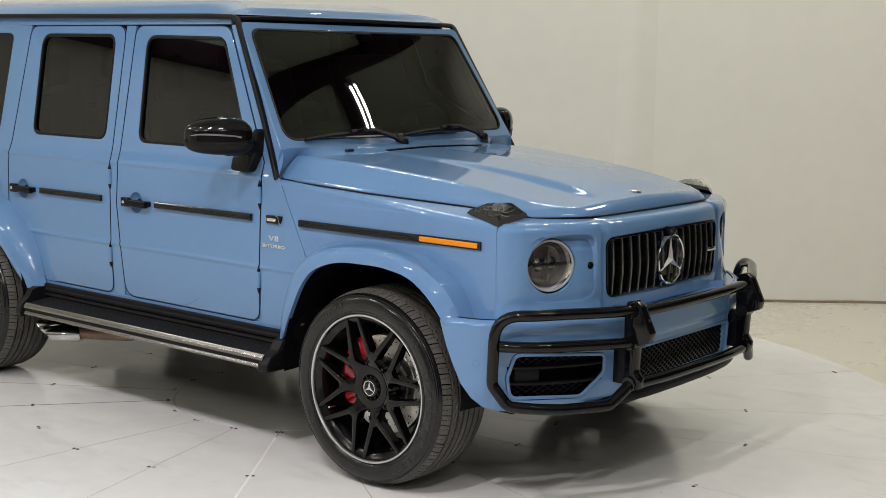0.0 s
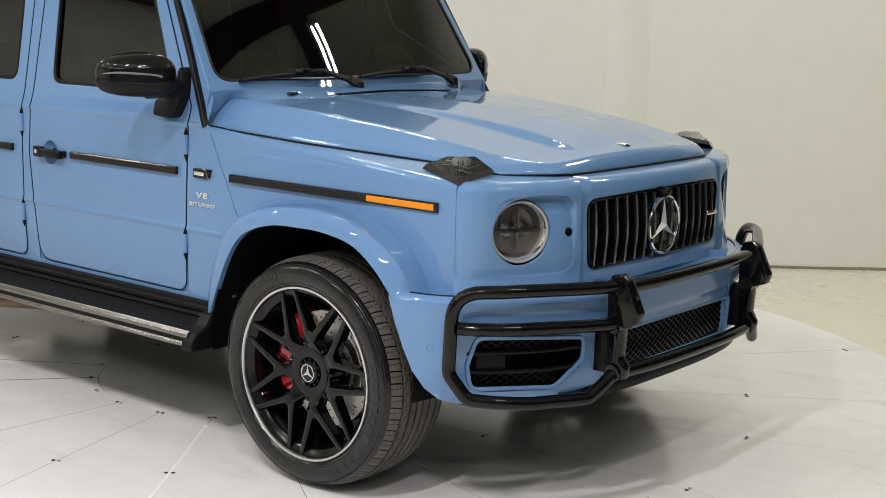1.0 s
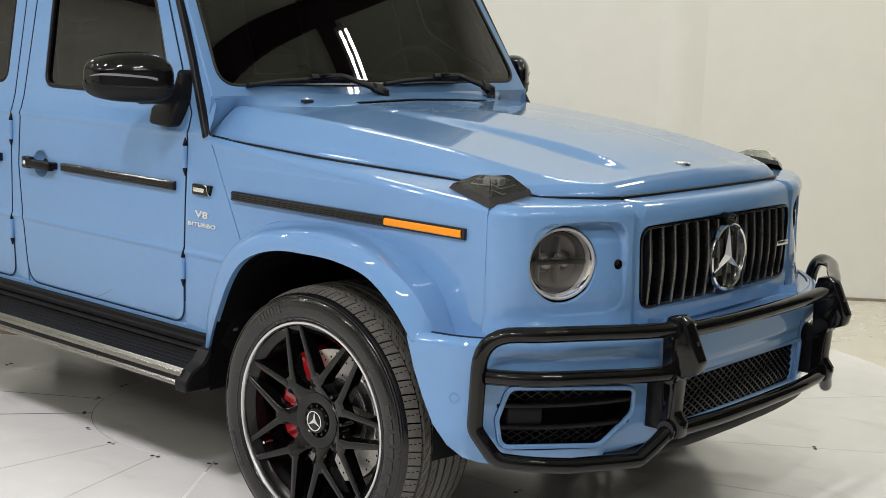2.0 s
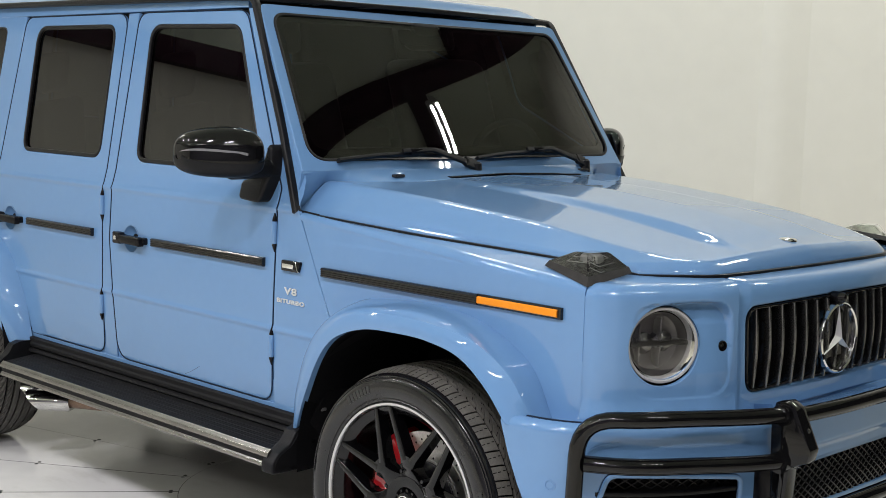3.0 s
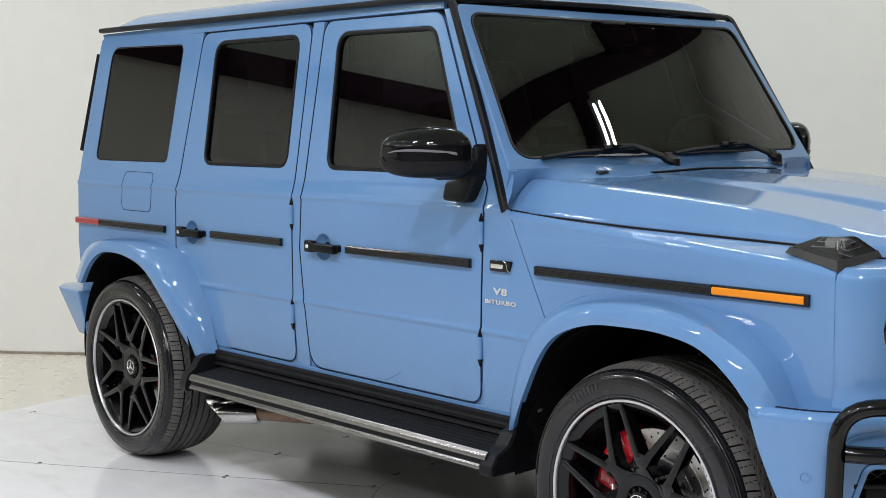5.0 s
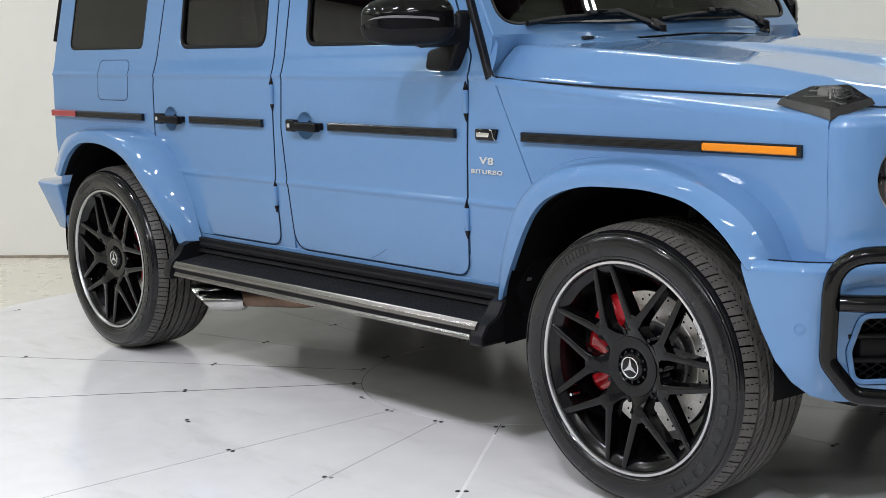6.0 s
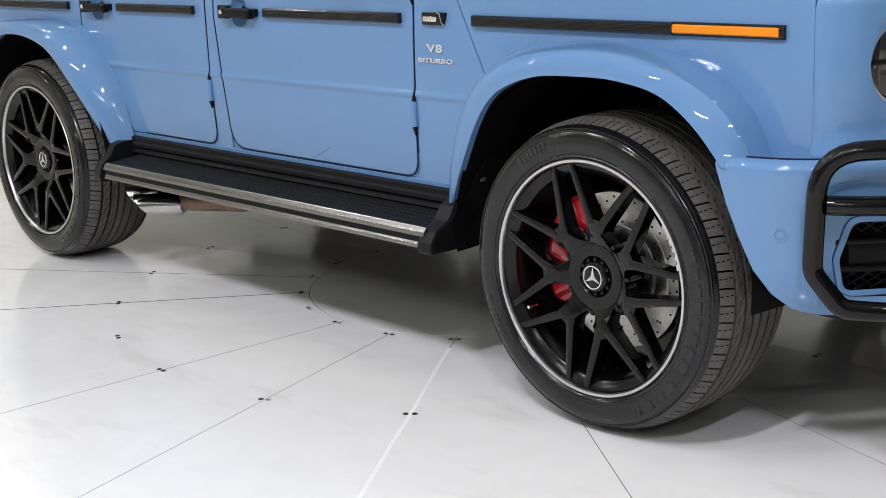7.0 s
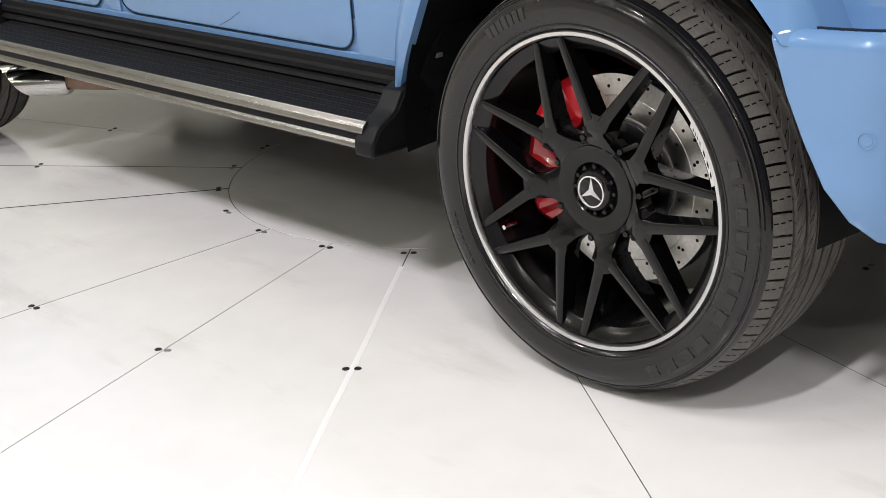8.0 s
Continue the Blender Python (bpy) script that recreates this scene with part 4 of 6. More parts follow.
def fender_skin(u, v):
    """v runs up the side, over the shoulder and in to the hood's seam."""
    if v < 0.70:
        k = v / 0.70
        zb = lerp(ARCH_Z, 0.99 + 0.995 * u)
        zt = lerp(SHOULDER_Z, 0.83 + 1.16 * u) - 0.018
        z = zb + (zt - zb) * k
        x0 = lerp([(0.78, 1.03), (0.857, 0.994), (1.184, 0.830)], z)
        x = x0 + (1.987 - x0) * u
        return (x, 0.829 if z < 1.1 else side_y(min(z, 1.17)), z)
    x = 0.832 + (1.987 - 0.832) * u
    sy, sz = lerp(SEAM_Y, x) + 0.010, lerp(SEAM_Z, x) - 0.012
    zt = lerp(SHOULDER_Z, x)
    ya = side_y(1.0)
    k = (v - 0.70) / 0.30
    a, b, c = Vector((ya, zt - 0.018)), Vector((ya - 0.002, zt)), Vector((ya - 0.020, zt + min(0.006, max(0.0, sz - zt) * 0.5)))
    if k < 0.5:
        s2 = k / 0.5
        p = a * (1 - s2) ** 2 + b * 2 * s2 * (1 - s2) + c * s2 * s2
    elif k < 0.94:
        p = c.lerp(Vector((min(sy, ya - 0.022), sz)), (k - 0.5) / 0.44)
    else:
        p = Vector((min(sy, ya - 0.022) - 0.002, sz - 0.03 * (k - 0.94) / 0.06))
    return (x, p.x, p.y)


for s in (-1, 1):
    bmf = lambda u, v: (lambda p: (p[0], p[1] * s, p[2]))(fender_at(u, v))
    fender = sheet("front_fender", bmf, 120, 60, PAINT, suv, sharp=50)
    part("seam_backing", flip(sweep_bm([(1.9885, -0.8255, 0.745), (1.9885, -0.8255, 1.062)], rrect(0.012, 0.004, 0.001), (0, -1, 0)), s), PAINT, fender)
    strip(0.956, 1.620, s, fender)
    strip(1.622, 1.907, s, fender, AMBER, "side_marker", 0.0235, 0.0155, label="amber side marker lens")
    strip(1.614, 1.918, s, fender, None, "marker_frame", 0.032, 0.011)
    # turn signal on the fender
    base = [(1.808, 0.782), (1.993, 0.829), (2.040, 0.705), (1.875, 0.680)]

    def ledge(x, y):
        return 1.088 + (0.832 - y) * 0.30 + (1.985 - x) * 0.10

    top = [(1.900, 0.772), (1.958, 0.784), (1.976, 0.716), (1.915, 0.706)]
    lo = [(x, -y, ledge(x, y) - 0.004) for x, y in base]
    mid = [(x0 + (x1 - x0) * 0.16, -(y0_ + (y1 - y0_) * 0.16), ledge(x0, y0_) + (1.160 - ledge(x0, y0_)) * 0.30) for (x0, y0_), (x1, y1) in zip(base, top)]
    hi = [(x, -y, 1.163 + (0.002 if i in (1, 2) else 0)) for i, (x, y) in enumerate(top)]
    n4 = range(4)
    bm = bmesh.new()
    a, b = [bm.verts.new(p) for p in lo], [bm.verts.new(p) for p in mid]
    for i in n4:
        bm.faces.new((a[i], a[(i + 1) % 4], b[(i + 1) % 4], b[i]))
    bm.faces.new(b)
    sig = part("turn_signal", flip(bm, s), LAMP_BASE, suv, "black lamp base with a smoked lens on the fender", sharp=15)
    bm = bmesh.new()
    a, b = [bm.verts.new(p) for p in mid], [bm.verts.new(p) for p in hi]
    for i in n4:
        bm.faces.new((a[i], a[(i + 1) % 4], b[(i + 1) % 4], b[i]))
    bm.faces.new(b)
    bmesh.ops.bevel(bm, geom=[e for e in bm.edges if not e.is_boundary], offset=0.004, segments=2, affect="EDGES")
    part("lens", flip(bm, s), SMOKE, sig, "clear smoked lens", sharp=20)
    part("reflector", flip(box_bm((1.940, -0.742, 1.126), (0.044, 0.028, 0.050), 0.006), s), LAMP_RIB, sig)
    for k in range(3):
        z = 1.120 + 0.013 * k
        w = 1 - 0.20 * k
        ring = [(1.938 + 0.062 * w, -0.744 - 0.040 * w, z), (1.938 + 0.058 * w, -0.744 + 0.034 * w, z), (1.938 - 0.056 * w, -0.744 + 0.034 * w, z), (1.938 - 0.066 * w, -0.744 - 0.036 * w, z)]
        part("lamp_rib", flip(sweep_bm(ring, rrect(0.003, 0.0022, 0.0008), (0, 0, 1), True), s), LAMP_RIB, sig)
    part("bulb_post", flip(sweep_bm([(1.966, -0.772, 1.126), (1.960, -0.768, 1.152)], rrect(0.007, 0.005, 0.001), (1, 0, 0.1)), s), CHROME, sig)

# ---- front end ----
FACE = [(1.985, 0.829), (2.02, 0.827), (2.065, 0.80), (2.105, 0.745), (2.15, 0.66), (2.19, 0.56), (2.215, 0.46)]


def plan_curve(points, n=200):
    p = np.array(smooth_table(points, n))
    d = np.r_[0, np.cumsum(np.hypot(*np.diff(p[:, :2], axis=0).T))]
    return p, d


FACE_P, FACE_D = plan_curve(FACE)
FACE_LEN = FACE_D[-1]


def along(p, d, s):
    if s < 0:
        k = (p[1] - p[0]) / (d[1] - d[0])
        return p[0][0] + k[0] * s, p[0][1] + k[1] * s
    if s > d[-1]:
        k = (p[-1] - p[-2]) / (d[-1] - d[-2])
        return p[-1][0] + k[0] * (s - d[-1]), p[-1][1] + k[1] * (s - d[-1])
    return np.interp(s, d, p[:, 0]), np.interp(s, d, p[:, 1])


ROLL_R, ROLL_V, ROLL_END = 0.035, 1.060, 1.48


def top_roll(v):
    """The upper edge rolls back to a ledge: how far in, and the height."""
    if v <= ROLL_V:
        return 0.0, v
    a = (v - ROLL_V) / ROLL_R
    if a <= ROLL_END:
        return ROLL_R * (1 - math.cos(a)), ROLL_V + ROLL_R * math.sin(a)
    rest = (a - ROLL_END) * ROLL_R
    return ROLL_R * (1 - math.cos(ROLL_END)) + rest * math.sin(ROLL_END), ROLL_V + ROLL_R * math.sin(ROLL_END) + rest * math.cos(ROLL_END)


def on_face(s, v, dish=1.0):
    x, y = along(FACE_P, FACE_D, s)
    xb, yb = along(FACE_P, FACE_D, s + 0.004)
    xa, ya = along(FACE_P, FACE_D, s - 0.004)
    n = Vector((-(yb - ya), xb - xa))
    n.normalize()
    inn, z = top_roll(v)
    foot = 0.010 * max(0.0, (0.800 - max(z, 0.748)) / 0.05) ** 1.5
    # the lamp sits in a shallow pocket with rounded corners that opens towards the grille
    px, pz = abs(s - 0.283) / 0.155, abs(z - 0.922) / 0.128
    dd = (px ** 5 + pz ** 5) ** 0.2
    k = max(0.0, min(1.0, (1 - dd) / 0.07))
    pocket = dish * 0.019 * k * k * (3 - 2 * k) * max(0.0, min(1.0, (s - 0.13) / 0.12)) * (0.15 + 0.85 * max(0.0, min(1.0, (z - 0.86) / 0.12)))
    brow = dish * 0.016 * max(0.0, min(1.0, (z - 0.985) / 0.045)) * max(0.0, min(1.0, (s - 0.20) / 0.14)) * k
    swell = dish * 0.008 * max(0.0, min(1.0, (s - 0.325) / 0.09)) * max(0.0, min(1.0, (FACE_LEN - s) / 0.10))
    off = foot - inn - pocket - brow + swell
    return (x + n.x * off, y + n.y * off, z)


for s in (-1, 1):
    lamp_hole = [(0.230 + 0.104 * math.cos(a * math.pi / 32), 0.935 + 0.104 * math.sin(a * math.pi / 32)) for a in range(64)]
    sens_hole = [(0.412 + 0.0135 * math.cos(a * math.pi / 10), 0.927 + 0.0135 * math.sin(a * math.pi / 10)) for a in range(20)]
    face = skin("front_panel", [(-0.0006, 0.702), (FACE_LEN * 0.5, 0.715), (FACE_LEN - 0.002, 0.725), (FACE_LEN - 0.002, 1.190), (0.36, 1.20), (0.20, 1.215), (0.06, 1.225), (-0.0006, 1.225)], [lamp_hole, sens_hole], on_face, (0.7, 0.7, 0), PAINT, suv, step=(0.006, 0.006), side=s, rim=0.002)
    # headlamp: bowl, projector, ring and lens on one axis
    c = Vector(on_face(0.230, 0.935, 0.0)) - Vector((0.0200, 0.0115, 0))
    a = Vector((0.875, 0.484, 0))
    rot = a.to_track_quat("Z", "Y").to_matrix().to_4x4()

    def on_axis(bm):
        bmesh.ops.transform(bm, matrix=Matrix.Translation((c.x, c.y, c.z)) @ rot, verts=bm.verts)
        return flip(bm, -s)

    lampo = part("headlamp", on_axis(lathe_bm([(0.102, 0.004), (0.1035, -0.002), (0.1035, -0.06), (0.07, -0.075), (0.0005, -0.075)], 64, "z")), BLACK_GLOSS, suv, "round headlamp with a pale ring and smoked lens")
    part("lamp_ring", on_axis(lathe_bm([(0.0905, -0.012), (0.091, -0.001), (0.0935, 0.0025), (0.0985, 0.002), (0.1015, -0.006)], 64, "z")), HALO, lampo, "pale grey light ring")
    part("lens", on_axis(lathe_bm([(0.0005, 0.010), (0.03, 0.0092), (0.06, 0.0072), (0.085, 0.003), (0.0902, 0.001)], 64, "z")), LENS, lampo)
    part("bowl", on_axis(lathe_bm([(0.087, -0.010), (0.080, -0.034), (0.055, -0.052), (0.0005, -0.056)], 48, "z")), LAMP_IN, lampo)
    for k, (dx, dz, r) in enumerate(((-0.030, 0.0, 0.026), (0.030, -0.004, 0.026))):
        part("projector", on_axis(lathe_bm([(0.0005, -0.012), (r * 0.6, -0.016), (r, -0.028), (r * 1.12, -0.030), (r * 1.12, -0.05)], 28, "z", (dx, dz, 0))), GRILLE_BAR, lampo)
    part("cross_divider", on_axis(box_bm((-0.004, 0, -0.016), (0.172, 0.012, 0.016), 0.002)), BLACK_SATIN, lampo)
    for d in (-0.012, 0.052):
        part("shelf", on_axis(box_bm((d, 0, -0.034), (0.006, 0.15 - abs(d) * 0.8, 0.030), 0.002)), LAMP_IN, lampo)
    part("divider", on_axis(box_bm((-0.036, 0.004, -0.030), (0.088, 0.004, 0.024), 0.001)), LAMP_IN, lampo)
    # front sensor
    q = Vector(on_face(0.412, 0.927))
    nrm = Vector((0.955, 0.30, 0))
    bm = lathe_bm([(0.0005, -0.004), (0.005, -0.004), (0.006, -0.007), (0.0095, -0.006), (0.0115, 0.0015), (0.0138, 0.0018), (0.0140, -0.012)], 24, "z")
    bmesh.ops.transform(bm, matrix=Matrix.Translation(q) @ nrm.to_track_quat("Z", "Y").to_matrix().to_4x4(), verts=bm.verts)
    part("sensor", flip(bm, -s), BLACK_GLOSS, face, "black round sensor")


# ---- grille ----
def on_grille(y, v, off=0.0):
    inn, z = top_roll(v)
    return (2.2165 + 0.032 * (1 - (y / 0.46) ** 2) - inn + off, y, z)


GR = rounded([(-0.424, 0.792, 0.045), (0.424, 0.792, 0.045), (0.440, 1.026, 0.045), (-0.440, 1.026, 0.045)], 7)
skin("grille_surround", [(-0.455, 0.725), (0.455, 0.725), (0.457, 1.190), (-0.457, 1.190)], [GR], on_grille, (1, 0, 0), PAINT, suv, step=(0.04, 0.02), rim=0.006, thick=0.03)
bm = bmesh.new()
path = [on_grille(y, z, -0.004) for y, z in inset_loop(GR, 0.005)]
grille = part("grille", sweep_bm(path, rrect(0.007, 0.012, 0.003), (1, 0, 0), True), BLACK_GLOSS, suv, "black grille with upright dark slats and a round emblem")
skin("backing", inset_loop(GR, -0.004), [], lambda u, v: on_grille(u, v, -0.062), (1, 0, 0), DARK_VOID, grille, step=(0.1, 0.1))
for k in range(15):
    y = -0.392 + 0.056 * k
    if abs(y) < 0.02:
        y = 0.0
    top, lowz = 1.020, 0.797
    pts = [on_grille(y, lowz + (top - lowz) * i / 10, -0.008 + 0.008 * math.sin(math.pi * i / 10)) for i in range(11)]
    part("slat", sweep_bm(pts, [(-0.0045, -0.03), (0.0045, -0.03), (0.0050, 0.0), (0.0034, 0.005), (-0.0034, 0.005), (-0.0050, 0.0)], (1, 0, 0)), GRILLE_BAR, grille)
for z in (0.85, 0.91, 0.97):
    part("cross_bar", sweep_bm([on_grille(-0.42 + 0.84 * i / 12, z, -0.045) for i in range(13)], rrect(0.018, 0.007, 0.002)), GRILLE_BAR, grille)
ec = Vector(on_grille(0, 0.902, 0.006))
part("emblem_disc", lathe_bm([(0.0005, ec.x - 0.010), (0.09, ec.x - 0.012), (0.094, ec.x - 0.03), (0.094, ec.x - 0.06)], 56, "x", (0, 0, ec.z)), BLACK_GLOSS, grille)
part("emblem_ring", lathe_bm([(0.0905, ec.x - 0.012), (0.0935, ec.x + 0.002), (0.098, ec.x + 0.005), (0.1025, ec.x + 0.002), (0.1045, ec.x - 0.010), (0.102, ec.x - 0.03)], 64, "x", (0, 0, ec.z)), CHROME, grille, "chrome ring emblem")
for a in (90, 210, 330):
    ray = lambda deg, r, out: ec + Vector((out, r * math.cos(radians(deg)), r * math.sin(radians(deg))))
    solid("emblem_blade", [ray(a, 0, 0.010), ray(a + 60, 0.0155, -0.006), ray(a, 0.0925, -0.004), ray(a - 60, 0.0155, -0.006)], [(0, 1, 2), (0, 2, 3)], STAR, grille, sharp=5)
part("camera_pod", lathe_bm([(0.0005, 0.016), (0.010, 0.014), (0.016, 0.004), (0.017, -0.03)], 18, "x", (on_grille(0, 1.018)[0] + 0.006, 0, 1.018)), BLACK_GLOSS, grille)
part("grille_badge", box_bm(on_grille(0.375, 0.905, 0.010), (0.006, 0.072, 0.016), 0.003), CHROME, grille, "small chrome bar badge")

# ---- front bumper ----
BUMP = [(1.80, 0.958), (1.90, 0.947), (1.99, 0.920), (2.08, 0.850), (2.20, 0.70), (2.285, 0.50), (2.315, 0.30), (2.325, 0.0)]
BUMP_P, BUMP_D = plan_curve(BUMP)
BUMP_LEN = BUMP_D[-1]


def on_bumper(s, v):
    """s = 0 at the wheel arch, BUMP_LEN in the middle of the car; above 0.735 it turns in to a ledge."""
    q = min(s, 2 * BUMP_LEN - s) if s > BUMP_LEN else s
    x, y = along(BUMP_P, BUMP_D, q)
    xb, yb = along(BUMP_P, BUMP_D, q + 0.006)
    xa, ya = along(BUMP_P, BUMP_D, q - 0.006)
    n = Vector((-(yb - ya), xb - xa))
    n.normalize()
    R, V0, END = 0.026, 0.716, 1.76
    if v <= V0:
        inn, z = 0.0, v
    else:
        a = (v - V0) / R
        e = min(a, END)
        rest = max(0.0, a - END) * R
        inn, z = R * (1 - math.cos(e)) + rest * math.sin(END), V0 + R * math.sin(e) + rest * math.cos(END)
    k = min(1.0, max(0.0, (q - 0.20) / 0.30))
    under = 0.030 * max(0.0, (0.50 - z) / 0.11) ** 1.6
    fold = 0.014 * max(0.0, min(1.0, (z - 0.628) / 0.010)) * k
    off = fold - inn - under
    x, y = x + n.x * off, y + n.y * off
    return (x, -y if s > BUMP_LEN else y, z)


BUMP_ROWS = [0.700, 0.708, 0.716, 0.721, 0.726, 0.731, 0.736, 0.741, 0.746, 0.751, 0.756, 0.762, 0.770, 0.785, 0.800]

for s in (-1, 1):
    intake = rounded([(0.304, 0.446, 0.04), (0.598, 0.438, 0.05), (0.700, 0.525, 0.04), (0.706, 0.604, 0.035), (0.322, 0.624, 0.04), (0.290, 0.53, 0.05)], 7)
    out = rounded([(0.052, 0.640, 0), (0.083, 0.568, 0), (0.118, 0.497, 0), (0.158, 0.443, 0), (0.205, 0.409, 0), (0.26, 0.395, 0), (0.34, 0.390, 0), (0.60, 0.392, 0.05), (0.74, 0.42, 0.05), (0.822, 0.424, 0), (0.822, 0.82, 0), (0.50, 0.82, 0), (0.28, 0.84, 0), (0.10, 0.860, 0), (0.010, 0.860, 0), (0.022, 0.730, 0)], 4)
    bump = skin("front_bumper", out, [intake], on_bumper, (0.7, 0.7, 0), PAINT, suv, step=(0.02, 0.016), side=s, rim=0.004, thick=0.012, rows=BUMP_ROWS, dense=True)
    line = [on_bumper(0.006 + 0.54 * i / 40, 0.770) for i in range(41)]
    # dark strip stands for the shade in the bumper's upper seam
    part("bumper_seam", flip(sweep_bm([(p[0], p[1], p[2] + 0.0015) for p in line], rrect(0.005, 0.004, 0.001)), -s), SHUT, bump)
    # intake: dark bowl, mesh, cross blades
    skin("intake_back", inset_loop(intake, -0.003), [], lambda u, v: tuple(Vector(on_bumper(u, v)) - Vector((0.085, 0.02, 0))), (0.7, 0.7, 0), DARK_VOID, bump, step=(0.05, 0.05), side=s)
    tunnel = [tuple(Vector(on_bumper(u, v)) - Vector((0.012, 0.003, 0))) for u, v in inset_loop(intake, 0.001)]
    deep = [tuple(Vector(p) - Vector((0.073, 0.017, 0))) for p in tunnel]
    bm = bmesh.new()
    ta, tb = [bm.verts.new(p) for p in tunnel], [bm.verts.new(p) for p in deep]
    for i in range(len(ta)):
        bm.faces.new((ta[i], ta[(i + 1) % len(ta)], tb[(i + 1) % len(ta)], tb[i]))
    part("intake_tunnel", flip(bm, -s), BLACK_SATIN, bump)
    frame_path = [tuple(Vector(on_bumper(u, v)) + Vector((0.002, 0.001, 0))) for u, v in inset_loop(intake, 0.006)]
    part("intake_frame", flip(sweep_bm(frame_path, rrect(0.012, 0.012, 0.004), (0.85, 0.5, 0), True), -s), PAINT, bump)
    bm = bmesh.new()
    inner = inset_loop(intake, 0.006)
    for fam in (1, -1):
        for k in range(-14, 40):
            for z0, z1 in ((0.425, 0.497), (0.574, 0.630)):
                pts = []
                for i in range(9):
                    z = z0 + (z1 - z0) * i / 8
                    u = 0.25 + 0.034 * k + fam * (z - z0) * 1.55
                    if inside((u, z), inner):
                        pts.append(tuple(Vector(on_bumper(u, z)) - Vector((0.028, 0.010, 0))))
                if len(pts) > 1:
                    sweep_bm(pts, rrect(0.0055, 0.010, 0.002), (0.85, 0.5, 0), bm=bm)
    tagged(part("intake_mesh", flip(bm, -s), BLACK_SATIN, bump), kind="stuff")
    for z in (0.505, 0.566):
        pts = [tuple(Vector(on_bumper(0.30 + 0.405 * i / 14, z)) - Vector((0.008, 0.002, 0))) for i in range(15)]
        part("intake_blade", flip(sweep_bm(pts, rrect(0.016, 0.014, 0.005)), -s), BLACK_SATIN, bump)
    part("intake_pod", flip(extrude_bm(rounded([(0.335, 0.510, 0.008), (0.43, 0.510, 0.012), (0.43, 0.562, 0.012), (0.335, 0.562, 0.008)], 3), lambda u, v: tuple(Vector(on_bumper(u, v)) - Vector((0.014, 0.003, 0))), (-0.03, -0.01, 0), 0.004), -s), BLACK_PLASTIC, bump)
    pr = Vector(on_bumper(0.18, 0.581))
    nrm = Vector((0.40, 0.915, 0))
    bm = lathe_bm([(0.0005, 0.0008), (0.0085, 0.0008), (0.0100, -0.0010), (0.0112, -0.0010), (0.0128, 0.0012), (0.0150, 0.0010), (0.0158, -0.002)], 28, "z")
    bmesh.ops.transform(bm, matrix=Matrix.Translation(pr) @ nrm.to_track_quat("Z", "Y").to_matrix().to_4x4(), verts=bm.verts)
    part("parking_sensor", flip(bm, -s), PAINT, bump, "round body-coloured parking sensor")
    # raised edge round the outer bumper face
    edge = [tuple(Vector(on_bumper(u, v)) + Vector((0.0005, 0.001, 0))) for u, v in fillet([(0.262, 0.42, 0), (0.242, 0.52, 0.05), (0.250, 0.62, 0.05), (0.285, 0.685, 0.05), (0.35, 0.70, 0)], 5)]
    part("crease", flip(sweep_bm(edge, rrect(0.010, 0.004, 0.0019), (0.6, 0.8, 0)), -s), PAINT, bump)
    part("tow_cover", flip(box_bm((2.03, -0.80, 0.392), (0.07, 0.02, 0.03), 0.006), s), BLACK_PLASTIC, bump)

CI = rounded([(BUMP_LEN - 0.415, 0.452, 0.02), (BUMP_LEN + 0.415, 0.452, 0.02), (BUMP_LEN + 0.425, 0.598, 0.025), (BUMP_LEN - 0.425, 0.598, 0.025)], 6)
mid_b = skin("bumper_centre", [(0.824, 0.424), (BUMP_LEN, 0.405), (2 * BUMP_LEN - 0.824, 0.424), (2 * BUMP_LEN - 0.824, 0.82), (0.824, 0.82)], [CI], on_bumper, (1, 0, 0), PAINT, suv, step=(0.03, 0.016), rim=0.004, thick=0.03, rows=BUMP_ROWS, dense=True)
skin("intake_back", inset_loop(CI, -0.004), [], lambda u, v: tuple(Vector(on_bumper(u, v)) - Vector((0.06, 0, 0))), (1, 0, 0), DARK_VOID, mid_b, step=(0.08, 0.05))
cpath = [tuple(Vector(on_bumper(u, v)) + Vector((0.0, 0, 0))) for u, v in inset_loop(CI, 0.004)]
part("intake_frame", sweep_bm(cpath, rrect(0.014, 0.014, 0.005), (1, 0, 0), True), PAINT, mid_b)
bm = bmesh.new()
ci_in = inset_loop(CI, 0.004)
for fam in (1, -1):
    for k in range(-10, 40):
        pts = []
        for i in range(15):
            z = 0.445 + 0.16 * i / 14
            u = BUMP_LEN - 0.62 + 0.034 * k + fam * (z - 0.445) * 1.5
            if inside((u, z), ci_in):
                pts.append(tuple(Vector(on_bumper(u, z)) - Vector((0.022, 0, 0))))
        if len(pts) > 1:
            sweep_bm(pts, rrect(0.0055, 0.010, 0.002), (1, 0, 0), bm=bm)
tagged(part("intake_mesh", bm, BLACK_SATIN, mid_b), kind="stuff")
part("skid_lip", sweep_bm([on_bumper(0.62 + (2 * BUMP_LEN - 1.24) * i / 24, 0.40) for i in range(25)], rrect(0.05, 0.03, 0.010)), BLACK_PLASTIC, suv, "black lower bumper lip")

part("bumper_beam", box_bm((2.135, 0, 0.745), (0.10, 1.06, 0.14), 0.01), DARK_VOID, suv)

# ---- bull bar ----
BAR = [(1.98, 0.962), (2.06, 0.950), (2.16, 0.880), (2.27, 0.70), (2.36, 0.50), (2.39, 0.30), (2.40, 0.0)]
BAR_P, BAR_D = plan_curve(BAR)


def on_bar(s, z):
    x, y = along(BAR_P, BAR_D, s)
    return (x, -y, z)


